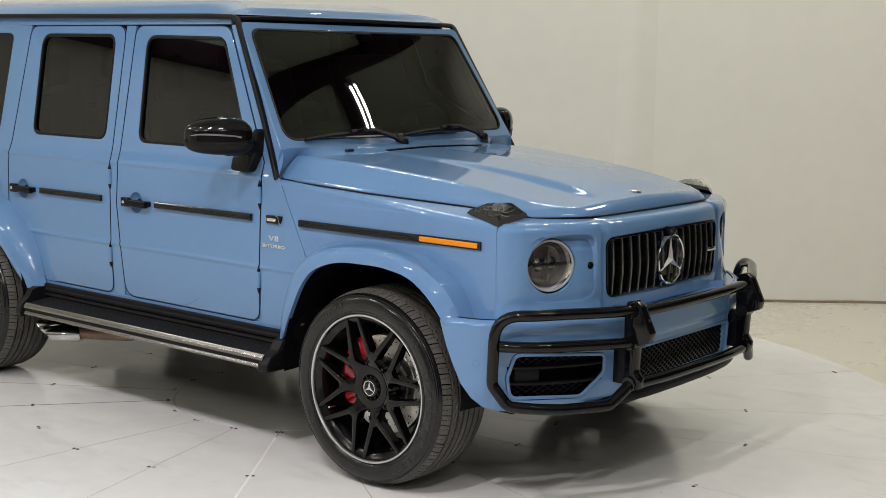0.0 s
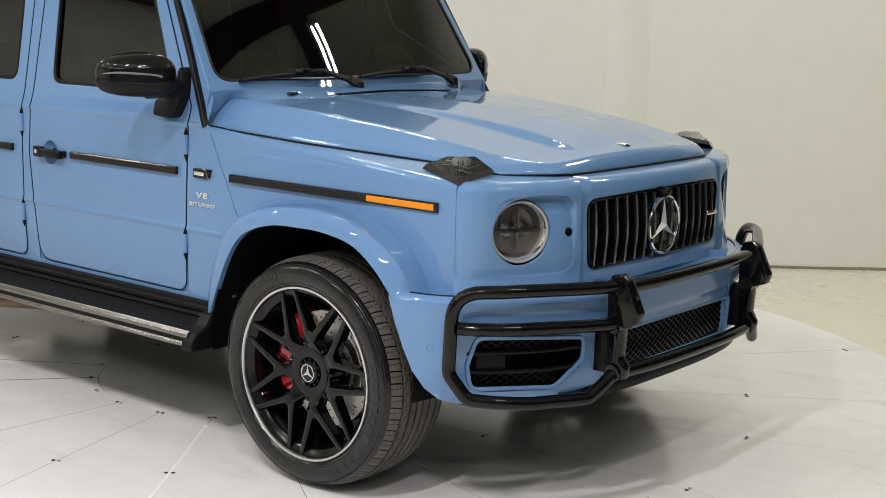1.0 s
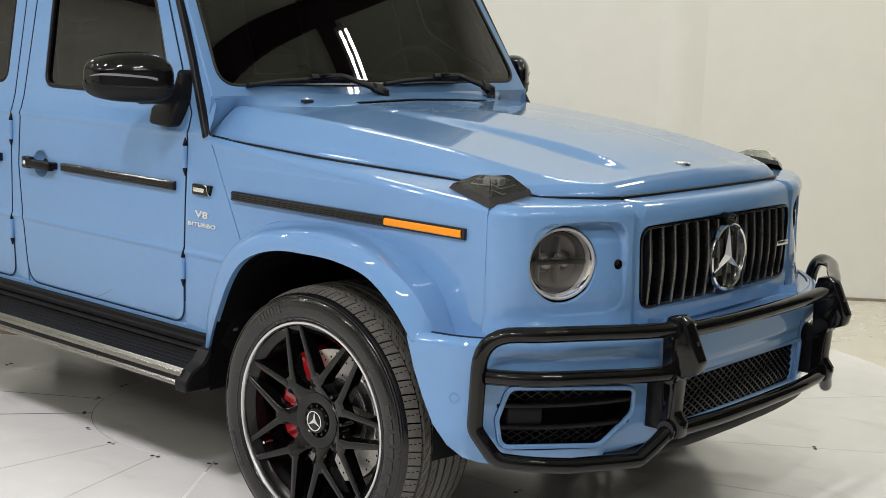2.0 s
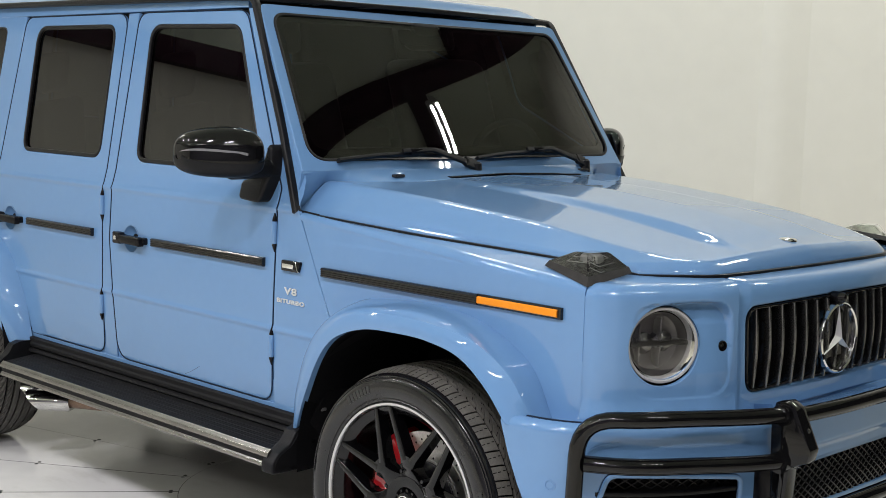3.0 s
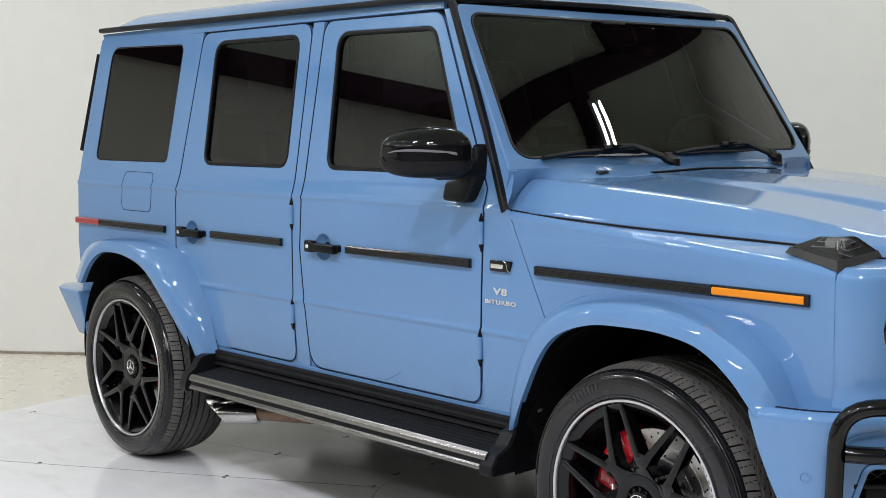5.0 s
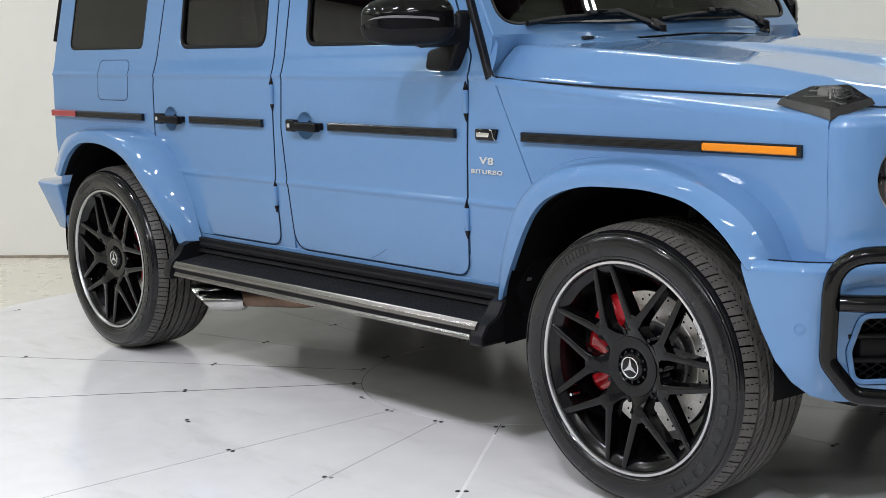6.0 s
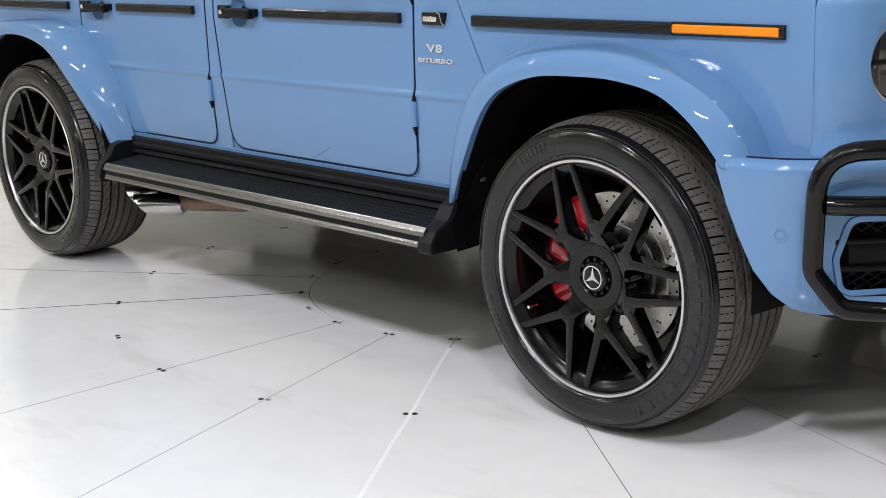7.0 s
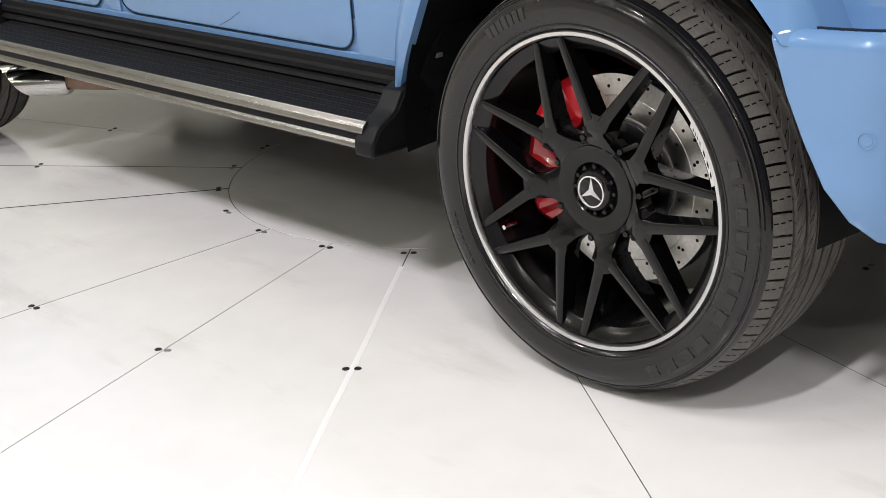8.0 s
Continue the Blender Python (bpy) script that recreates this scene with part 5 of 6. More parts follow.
bull_r = 0.0215
post_s = 0.685
wing = fillet([(0.655, 0.770, 0), (0.32, 0.778, 0.02), (0.098, 0.778, 0.10), (0.090, 0.52, 0.05), (0.150, 0.440, 0.05), (0.36, 0.418, 0.03), (0.565, 0.416, 0.04), (0.655, 0.480, 0.04), (0.70, 0.490, 0)], 7)
dense = []
for p, q in zip(wing, wing[1:]):
    m = max(int((Vector(q) - Vector(p)).length / 0.02), 1)
    dense += [Vector(p).lerp(Vector(q), i / m) for i in range(m)]
dense.append(Vector(wing[-1]))
bull_bar = None
for s in (-1, 1):
    w = part("side_hoop", flip(sweep_bm([on_bar(p.x, p.y) for p in dense], circle(bull_r, 16), (0.6, -0.8, 0.05)), s), BLACK_GLOSS, bull_bar or suv, "glossy black steel tube")
    if bull_bar is None:
        w.name = "bull_bar"
        bull_bar = w
    part("cross_tube", flip(sweep_bm([on_bar(0.115 + 0.555 * i / 16, 0.664 - 0.016 * i / 16) for i in range(17)], circle(bull_r, 16)), s), BLACK_GLOSS, bull_bar)
    # upright with a faceted rubber overrider
    b = Vector(on_bar(post_s, 0.63))
    side_pts = [(-0.030, 0.800), (0.006, 0.808), (0.030, 0.792), (0.078, 0.690), (0.070, 0.655), (0.020, 0.636), (0.012, 0.535), (0.034, 0.508), (0.028, 0.465), (-0.020, 0.460), (-0.034, 0.50), (-0.040, 0.75)]
    bm = extrude_bm(side_pts, lambda u, v: (b.x + u, b.y - 0.024, v), (0, 0.048, 0))
    bmesh.ops.recalc_face_normals(bm, faces=bm.faces)
    bmesh.ops.bevel(bm, geom=list(bm.edges), offset=0.009, segments=2, affect="EDGES", profile=0.6)
    post = part("upright", flip(bm, s), BLACK_GLOSS, bull_bar, "faceted glossy black upright", sharp=40)
    for z in (0.770, 0.645, 0.487):
        part("collar", flip(sweep_bm([(b.x - 0.005, b.y - 0.036, z), (b.x - 0.002, b.y + 0.036, z)], circle(bull_r + 0.006, 18)), s), BLACK_GLOSS, post)
    part("bracket", flip(box_bm((b.x - 0.07, b.y, 0.56), (0.10, 0.045, 0.16), 0.006), s), BLACK_SATIN, bull_bar)
    for z in (0.735, 0.50):
        bo = lathe_bm([(0.0005, 0.004), (0.006, 0.004), (0.0075, 0.0)], 10, "x", (b.x + 0.055 if z > 0.6 else b.x + 0.034, b.y, z))
        part("bolt", flip(bo, s), BLACK_GLOSS, post)
for z in (0.762, 0.484):
    pts = []
    for i in range(33):
        k = post_s + (2 * BAR_D[-1] - 2 * post_s) * i / 32
        x, y, _ = on_bar(min(k, 2 * BAR_D[-1] - k), z)
        pts.append((x, y if k < BAR_D[-1] else -y, z))
    part("cross_tube", sweep_bm(pts, circle(bull_r, 16)), BLACK_GLOSS, bull_bar)

# ---- wheel arch flares ----
def flare(name, a, c, b, s, n=60):
    """a: joint with the body (x, z); c: outer crease (x, z, y); b: lip (x, z, y)."""
    A, C, B = smooth_table([(x, z, 0.826) for x, z in a], n), smooth_table(c, n), smooth_table(b, n)

    def at(u, v):
        i = min(int(round(u * (n - 1))), n - 1)
        pa, pc, pb = A[i], C[i], B[i]
        k = v * 10
        if k <= 5:
            t = k / 5
            m = np.array([pa[0] * 0.68 + pc[0] * 0.32, pa[1] * 0.62 + pc[1] * 0.38, pc[2] - 0.022])
            p = pa * (1 - t) ** 2 + m * 2 * t * (1 - t) + pc * t * t
        elif k <= 8:
            t = (k - 5) / 3
            p = pc * (1 - t) + pb * t + np.array([0, 0, 0.006 * math.sin(t * math.pi)])
        elif k <= 9:
            p = pb - np.array([0, 0, 0.012])
        else:
            p = pb - np.array([0, 0, 0.022])
        return (p[0], p[2] * s, p[1])

    # dark liner that follows the lip inwards
    sheet("arch_lining", lambda u, v: (lambda p: (p[0], (p[2] - 0.020 - 0.42 * v) * s, p[1] + 0.001))(B[min(int(round(u * (n - 1))), n - 1)]), n - 1, 4, DARK_VOID, suv, sharp=60)
    return sheet(name, at, n - 1, 10, PAINT, suv, "body-coloured wheel arch flare", sharp=35)


F_A = [(0.872, 0.500), (0.900, 0.62), (0.971, 0.825), (1.098, 0.928), (1.289, 0.963), (1.484, 0.967), (1.682, 0.928), (1.818, 0.850), (1.904, 0.704)]
F_C = [(0.885, 0.500, 0.884), (0.945, 0.64, 0.925), (1.110, 0.865, 0.955), (1.260, 0.932, 0.957), (1.400, 0.945, 0.957), (1.560, 0.941, 0.955), (1.702, 0.916, 0.945), (1.822, 0.839, 0.925), (1.898, 0.708, 0.906)]
F_B = [(0.902, 0.500, 0.888), (0.990, 0.63, 0.93), (1.165, 0.845, 0.962), (1.290, 0.888, 0.965), (1.420, 0.897, 0.965), (1.560, 0.893, 0.965), (1.680, 0.866, 0.965), (1.770, 0.806, 0.965), (1.846, 0.720, 0.960)]
R_A = [(-0.885, 0.508), (-0.915, 0.60), (-0.958, 0.701), (-1.115, 0.895), (-1.300, 0.953), (-1.500, 0.960), (-1.679, 0.953), (-1.880, 0.925), (-2.03, 0.80)]
R_C = [(-0.945, 0.505, 0.886), (-0.985, 0.60, 0.915), (-1.060, 0.72, 0.94), (-1.240, 0.895, 0.955), (-1.380, 0.935, 0.957), (-1.510, 0.945, 0.957), (-1.660, 0.932, 0.957), (-1.790, 0.865, 0.957), (-1.880, 0.74, 0.955)]
R_B = [(-0.978, 0.505, 0.890), (-1.030, 0.60, 0.920), (-1.105, 0.71, 0.945), (-1.275, 0.856, 0.962), (-1.390, 0.888, 0.965), (-1.510, 0.898, 0.965), (-1.640, 0.884, 0.965), (-1.745, 0.826, 0.965), (-1.832, 0.735, 0.962)]
for s in (-1, 1):
    flare("front_flare", F_A, F_C, F_B, s)
    flare("rear_flare", R_A, R_C, R_B, s)
    for cx in (1.42, -1.435):
        bm = lathe_bm([(0.485, 0.35), (0.492, 0.60), (0.490, 0.80), (0.478, 0.915)], 40, "y", (cx, 0, 0.43), -0.1, math.pi + 0.2)
        part("wheel_arch_liner", flip(bm, -s), DARK_VOID, suv)
        part("inner_wall", flip(box_bm((cx, -0.40, 0.62), (1.02, 0.06, 0.62), 0.01), s), DARK_VOID, suv)
        # axle, damper and link seen in the arch
        part("damper", flip(sweep_bm([(cx - 0.05, -0.56, 0.42), (cx - 0.07, -0.50, 0.92)], circle(0.036, 14)), s), BLACK_SATIN, suv)
        part("axle", flip(sweep_bm([(cx + 0.015, -0.70, 0.395), (cx + 0.015, -0.30, 0.395)], circle(0.06, 16)), s), DARK_VOID, suv)
    part("liner_clip", flip(box_bm((0.966, -0.83, 0.580), (0.010, 0.020, 0.022), 0.003), s), SHADE_TRIM, suv)

# ---- underbody ----
part("underbody", box_bm((0.0, 0, 0.43), (3.6, 1.10, 0.16), 0.03), DARK_VOID, suv, "dark underbody")
part("front_bulkhead", box_bm((1.45, 0, 0.75), (1.36, 0.84, 0.62), 0.03), DARK_VOID, suv)
part("floor_pan", box_bm((-0.3, 0, 0.50), (3.5, 1.50, 0.06), 0.01), DARK_VOID, suv)
part("rear_cabin_wall", box_bm((-1.40, 0, 0.78), (1.2, 0.90, 0.5), 0.02), DARK_VOID, suv)

# ---- running boards ----
for s in (-1, 1):
    board = part("running_board", flip(extrude_bm(rounded([(0.800, 0.470, 0.004), (0.965, 0.452, 0.012), (0.984, 0.440, 0.008), (0.984, 0.398, 0.008), (0.955, 0.391, 0.01), (0.830, 0.402, 0.01)], 4), lambda u, v: (-0.845, -u, v), (1.74, 0, 0)), s), BOARD_BLACK, suv, "black running board with polished metal strips")
    for z0, z1, y in ((0.429, 0.455, 0.986), (0.396, 0.418, 0.985)):
        path = [(-0.845, -y, (z0 + z1) / 2), (0.893, -y, (z0 + z1) / 2)]
        part("metal_strip", flip(sweep_bm(path, [(-0.012, (z0 - z1) / 2), (0.003, (z0 - z1) / 2), (0.006, (z0 - z1) * 0.38), (0.006, (z0 - z1) * 0.22), (0.000, (z1 - z0) * 0.25), (-0.008, (z1 - z0) * 0.5), (-0.012, (z1 - z0) * 0.5)]), s), STRIP_METAL, board, "polished steel strip")
    for k in range(5):
        y = 0.838 + 0.024 * k
        part("tread_rib", flip(sweep_bm([(-0.83, -y, 0.4665 - (y - 0.80) * 0.109 + 0.0015), (0.88, -y, 0.4665 - (y - 0.80) * 0.109 + 0.0015)], rrect(0.009, 0.006, 0.002)), s), BOARD_BLACK, board)
    # ribbed black sill above the board
    prof = [(0.792, 0.530), (0.831, 0.530), (0.836, 0.526), (0.836, 0.512), (0.841, 0.505), (0.841, 0.494), (0.830, 0.487), (0.842, 0.482), (0.846, 0.474), (0.836, 0.466), (0.80, 0.462)]
    part("sill_cladding", flip(extrude_bm(prof, lambda u, v: (-0.93, -u, v), (1.84, 0, 0)), s), BOARD_BLACK, suv, "ribbed black sill cladding", sharp=25)
    # moulded ends: an S-shaped lip in front of a dark wall that closes the arch behind the wheel
    lip = rounded([(0.872, 0.520, 0.006), (0.906, 0.507, 0.012), (0.930, 0.470, 0.05), (0.978, 0.446, 0.04), (0.998, 0.415, 0.02), (0.998, 0.383, 0.012), (0.800, 0.383, 0.01), (0.800, 0.520, 0.01)], 6)
    part("board_end", flip(extrude_bm(lip, lambda u, v: (0.926, -u, v), (-0.052, 0, 0), 0.006, 3), s), BLACK_PLASTIC, board, "moulded grey-black end cap")
    wall = rounded([(0.897, 0.502, 0.004), (0.924, 0.465, 0.05), (0.971, 0.440, 0.04), (0.989, 0.412, 0.02), (0.989, 0.391, 0.008), (0.420, 0.425, 0.01), (0.420, 0.640, 0.01), (0.835, 0.640, 0.01), (0.870, 0.54, 0.01)], 6)
    part("arch_flap", flip(extrude_bm(wall, lambda u, v: (0.9285 + (0.989 - u) * 0.04 + max(0.0, v - 0.50) * 0.45, -u, v), (-0.03, 0, 0), 0.002, 2), s), DARK_VOID, suv)
    part("flap_screw", flip(lathe_bm([(0.0005, 0.006), (0.005, 0.006), (0.0065, 0.003), (0.0065, -0.01)], 10, "x", (0.936, -0.845, 0.470)), s), BLACK_GLOSS, suv)
    rlip = rounded([(0.880, 0.516, 0.006), (0.912, 0.506, 0.012), (0.934, 0.470, 0.05), (0.972, 0.445, 0.04), (0.986, 0.405, 0.02), (0.986, 0.378, 0.012), (0.800, 0.378, 0.01), (0.800, 0.516, 0.01)], 6)
    part("board_end", flip(extrude_bm(rlip, lambda u, v: (-0.936, -u, v), (0.050, 0, 0), 0.008, 3), s), BLACK_PLASTIC, board, "moulded grey-black end cap")

    # side exhaust: two slash-cut tips before the rear wheel
    for k, (x, y, z) in enumerate(((-0.965, -0.800, 0.282), (-0.835, -0.845, 0.276))):
        bm = bmesh.new()
        ring = circle(0.044, 24, 0.040)
        axis = Vector((0.84, 0.54, 0.03)).normalized()
        sd = axis.cross(Vector((0, 0, 1))).normalized()
        upv = sd.cross(axis)
        ctr = Vector((x, y, z))
        loops = []
        for dist, r, slash in ((0.165, 0.82, 0.0), (0.15, 1.0, 0.0), (0.0, 1.0, 1.0), (0.0, 0.92, 1.0), (0.10, 0.90, 0.0)):
            loops.append([bm.verts.new(ctr + axis * (dist - slash * q[1] * 0.9) + sd * q[0] * r + upv * q[1] * r) for q in ring])
        for a, b in zip(loops, loops[1:]):
            for i in range(24):
                bm.faces.new((a[i], a[(i + 1) % 24], b[(i + 1) % 24], b[i]))
        bm.faces.new(loops[-1]), bm.faces.new(loops[0])
        part("exhaust_tip", flip(bm, s), TIP_STEEL, suv, "slash-cut chrome exhaust tip")
    part("exhaust_pipe", flip(sweep_bm(fillet([(-0.74, -0.77, 0.288, 0), (-0.45, -0.66, 0.30, 0.05), (-0.20, -0.55, 0.34, 0)], 5), circle(0.034, 16)), s), mat("rusty_pipe", (0.20, 0.13, 0.09), 0.45, 0.6, 0, 0.3, 20), suv)

# ---- wheels ----
TYRE_R = 0.3975


def tread_crown(y):
    """The tyre's radius across the tread, rounded off at both shoulders."""
    d = abs(y - 0.803)
    return 0.3975 - 0.0035 * (d / 0.1) ** 2 - 0.010 * max(0.0, (d - 0.085) / 0.048) ** 2


def glossy_sides(ob):
    """Satin black on the faces that look outwards, deep gloss black on the flanks."""
    ob.data.materials.append(WHEEL_GLOSS)
    for poly in ob.data.polygons:
        if abs(poly.normal.y) < 0.6:
            poly.material_index = 1
    return ob


def wheel(caliper_at):
    """Built with the outside at positive y round the axle: the rim's bright edge stands proud of the hub."""
    prof = [(0.296, 0.935), (0.301, 0.950), (0.306, 0.9565), (0.315, 0.961), (0.330, 0.964), (0.345, 0.9645), (0.358, 0.962), (0.368, 0.957), (0.376, 0.949), (0.3815, 0.938), (0.3835, 0.924), (0.3855, 0.900)]
    back = [(r, 1.606 - y) for r, y in reversed(prof)]
    tyre = part("wheel", lathe_bm(prof + back, 128, "y"), RUBBER, suv, "black alloy wheel with a silver rim edge and road tyre", sharp=40)
    for r, y in ((0.312, 0.9600), (0.3695, 0.9562), (0.3745, 0.9510)):
        part("sidewall_rib", lathe_bm([(r - 0.0022, y - 0.003), (r - 0.0012, y + 0.0016), (r + 0.0012, y + 0.0012), (r + 0.0022, y - 0.003)], 128, "y"), RUBBER, tyre)
    # plain raised bars in place of the sidewall's lettering
    for a0, a1, cnt, h in ((110, 128, 7, 0.022), (-66, -36, 4, 0.021), (-31, 22, 8, 0.021), (196, 216, 7, 0.014)):
        for k in range(cnt):
            a = radians(a0 + (a1 - a0) * (k + 0.5) / cnt)
            w = radians(abs(a1 - a0)) / cnt * 0.36
            bm, vs = bmesh.new(), []
            for d in (0.9600, 0.9656):
                for rr, aa in ((0.343 - h / 2, a - w), (0.343 + h / 2, a - w), (0.343 + h / 2, a + w), (0.343 - h / 2, a + w)):
                    vs.append(bm.verts.new((rr * math.cos(aa), d, rr * math.sin(aa))))
            bm.faces.new(vs[4:])
            for i in range(4):
                bm.faces.new((vs[i], vs[(i + 1) % 4], vs[4 + (i + 1) % 4], vs[4 + i]))
            part("sidewall_bar", bm, WORN_RUBBER, tyre)
    # tread: wide shoulder blocks parted by narrow slits, curved slots further in, a plain rib in the middle
    bm = bmesh.new()
    N = 60
    p = 2 * math.pi / N
    lanes = [(0.936, 0.894, 0.0, -0.10, 0.88), (0.883, 0.857, 0.25, 0.85, 0.80), (0.846, 0.823, 0.4, 1.10, 0.82), (0.814, 0.792, 0.0, 0.0, 1.0), (0.784, 0.757, 0.3, 1.10, 0.925), (0.749, 0.721, 0.2, 0.85, 0.90), (0.713, 0.670, 0.0, -0.10, 0.945)]
    for k in range(N):
        for y0, y1, ph, skew, fill in lanes:
            cells = [[(p * (k + ph) + p * skew * (t + 0.5 * t * t) + p * fill * f, y0 + (y1 - y0) * t) for f in (0.0, 0.5, 1.0)] for t in (0.0, 0.33, 0.67, 1.0)]
            top = [[bm.verts.new((tread_crown(y) * math.cos(an), y, tread_crown(y) * math.sin(an))) for an, y in row] for row in cells]
            edge = [(0, 0), (0, 1), (0, 2), (1, 2), (2, 2), (3, 2), (3, 1), (3, 0), (2, 0), (1, 0)]
            low = []
            for i, j in edge:
                an, y = cells[i][j]
                r = tread_crown(y) - 0.011
                low.append(bm.verts.new((r * math.cos(an), y, r * math.sin(an))))
            for i in range(3):
                for j in (0, 1):
                    bm.faces.new((top[i][j], top[i + 1][j], top[i + 1][j + 1], top[i][j + 1]))
            for i in range(len(edge)):
                e, g = edge[i], edge[(i + 1) % len(edge)]
                bm.faces.new((top[e[0]][e[1]], top[g[0]][g[1]], low[(i + 1) % len(edge)], low[i]))
    tagged(part("tread", bm, TREAD, tyre, "ribbed tread blocks", sharp=40), kind="stuff")
    # black ring under the blocks puts shade into the groove bottoms
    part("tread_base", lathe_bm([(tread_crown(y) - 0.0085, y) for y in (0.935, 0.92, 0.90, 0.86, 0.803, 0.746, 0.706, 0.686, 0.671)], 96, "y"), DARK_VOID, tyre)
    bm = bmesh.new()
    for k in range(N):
        # flat dark patches paint the shade of short cuts in the shoulder blocks and in the slotted lanes
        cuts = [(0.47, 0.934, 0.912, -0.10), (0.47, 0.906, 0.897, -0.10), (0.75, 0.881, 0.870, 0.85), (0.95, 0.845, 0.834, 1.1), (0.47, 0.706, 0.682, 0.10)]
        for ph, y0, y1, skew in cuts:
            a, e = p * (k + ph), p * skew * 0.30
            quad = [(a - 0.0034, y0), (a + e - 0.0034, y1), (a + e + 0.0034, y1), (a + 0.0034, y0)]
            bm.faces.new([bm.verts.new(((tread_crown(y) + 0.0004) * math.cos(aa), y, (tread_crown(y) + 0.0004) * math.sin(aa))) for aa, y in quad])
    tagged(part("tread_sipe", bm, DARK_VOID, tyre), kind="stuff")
    # rim: a bright edge, a black band inside it, and the deep barrel
    rim = part("rim", lathe_bm([(0.2895, 0.9490), (0.2865, 0.9440), (0.2840, 0.9430), (0.2660, 0.9320), (0.2630, 0.9290), (0.2615, 0.915), (0.264, 0.88), (0.258, 0.84), (0.255, 0.72), (0.285, 0.67)], 96, "y"), WHEEL_BLACK, tyre)
    part("rim_edge", lathe_bm([(0.2890, 0.9480), (0.2902, 0.9540), (0.2920, 0.9568), (0.2985, 0.9570), (0.3005, 0.9535), (0.3020, 0.9440)], 128, "y"), RIM_SILVER, tyre, "bright machined rim edge")
    # seven forked spokes
    for k in range(7):
        base_a = radians(184 + 360 / 7 * k)
        tm = Matrix.Rotation(-base_a, 3, "Y")
        for d in (-1, 1):
            p0 = Vector((0.139 * math.cos(radians(5.6 * d)), 0, 0.139 * math.sin(radians(5.6 * d))))
            p1 = Vector((0.2870 * math.cos(radians(19.8 * d)), 0, 0.2870 * math.sin(radians(19.8 * d))))
            run = (tm @ (p1 - p0)).normalized()
            side_v = run.cross(Vector((0, 1, 0)))
            bm, vr = bmesh.new(), []
            for i in range(11):
                t = i / 10
                c = tm @ p0.lerp(p1, t)
                w = 0.0122 - 0.0040 * t
                y = 0.9440 + 0.0022 * t
                depth = 0.042 - 0.010 * t
                vr.append([bm.verts.new(c + side_v * q[0] + Vector((0, y + q[1], 0))) for q in ((-w - 0.002, -depth), (-w, -0.0042), (-w * 0.94, -0.0014), (-w * 0.80, 0.0), (w * 0.80, 0.0), (w * 0.94, -0.0014), (w, -0.0042), (w + 0.002, -depth))])
            for a, b in zip(vr, vr[1:]):
                for j in range(7):
                    bm.faces.new((a[j], a[j + 1], b[j + 1], b[j]))
            bm.faces.new(vr[-1])
            glossy_sides(part("spoke", bm, WHEEL_BLACK, rim, sharp=50))
        # the stem between hub and fork
        loop = rounded([(0.068, -0.044, 0), (0.086, -0.0350, 0.01), (0.100, -0.0260, 0.02), (0.125, -0.0245, 0.02), (0.148, -0.0330, 0), (0.158, -0.026, 0.004), (0.146, 0.0, 0.010), (0.158, 0.026, 0.004), (0.148, 0.0330, 0), (0.125, 0.0245, 0.02), (0.100, 0.0260, 0.02), (0.086, 0.0350, 0.01), (0.068, 0.044, 0)], 4)
        glossy_sides(part("spoke_stem", extrude_bm(loop, lambda u, v: tuple(tm @ Vector((u, 0.9190 + 0.0245 * min(1.0, max(0.0, u - 0.084) / 0.038), v))), (0, -0.044, 0), 0.0035, 2), WHEEL_BLACK, rim, sharp=50))
        ca, sa = math.cos(base_a + math.pi / 7), math.sin(base_a + math.pi / 7)
        part("lug_nut", lathe_bm([(0.0005, 0.918), (0.0055, 0.918), (0.0075, 0.915), (0.0075, 0.87)], 10, "y", (0.0985 * ca, 0, 0.0985 * sa)), BLACK_GLOSS, rim)
    part("hub", lathe_bm([(0.0005, 0.911), (0.047, 0.911), (0.0495, 0.916), (0.053, 0.9195), (0.070, 0.9225), (0.0835, 0.9215), (0.0855, 0.918), (0.0870, 0.918), (0.0885, 0.919), (0.0925, 0.9175), (0.095, 0.883)], 72, "y"), WHEEL_BLACK, rim)
    cap = part("hub_cap", lathe_bm([(0.0005, 0.93), (0.027, 0.93), (0.030, 0.9285), (0.0365, 0.927), (0.0405, 0.922), (0.0425, 0.91)], 40, "y"), BLACK_GLOSS, rim)
    part("cap_ring", lathe_bm([(0.0265, 0.93), (0.0275, 0.932), (0.0300, 0.9318), (0.0312, 0.928)], 40, "y"), CHROME, cap)
    for a in (90, 210, 330):
        dv, nv = Vector((math.cos(radians(a)), 0, math.sin(radians(a)))), Vector((-math.sin(radians(a)), 0, math.cos(radians(a))))
        o = Vector((0, 0.9306, 0))
        solid("cap_blade", [o + Vector((0, 0.002, 0)), o + dv * 0.003 + nv * 0.0055, o + dv * 0.0275, o + dv * 0.003 - nv * 0.0055], [(0, 1, 2), (0, 2, 3)], STAR, cap, sharp=5)
    for k in range(12):
        a = 2 * math.pi * k / 12
        part("cap_bolt", lathe_bm([(0.0005, 0.921), (0.0038, 0.921), (0.0048, 0.919), (0.0048, 0.908)], 8, "y", (0.0445 * math.cos(a), 0, 0.0445 * math.sin(a))), BLACK_GLOSS, cap)

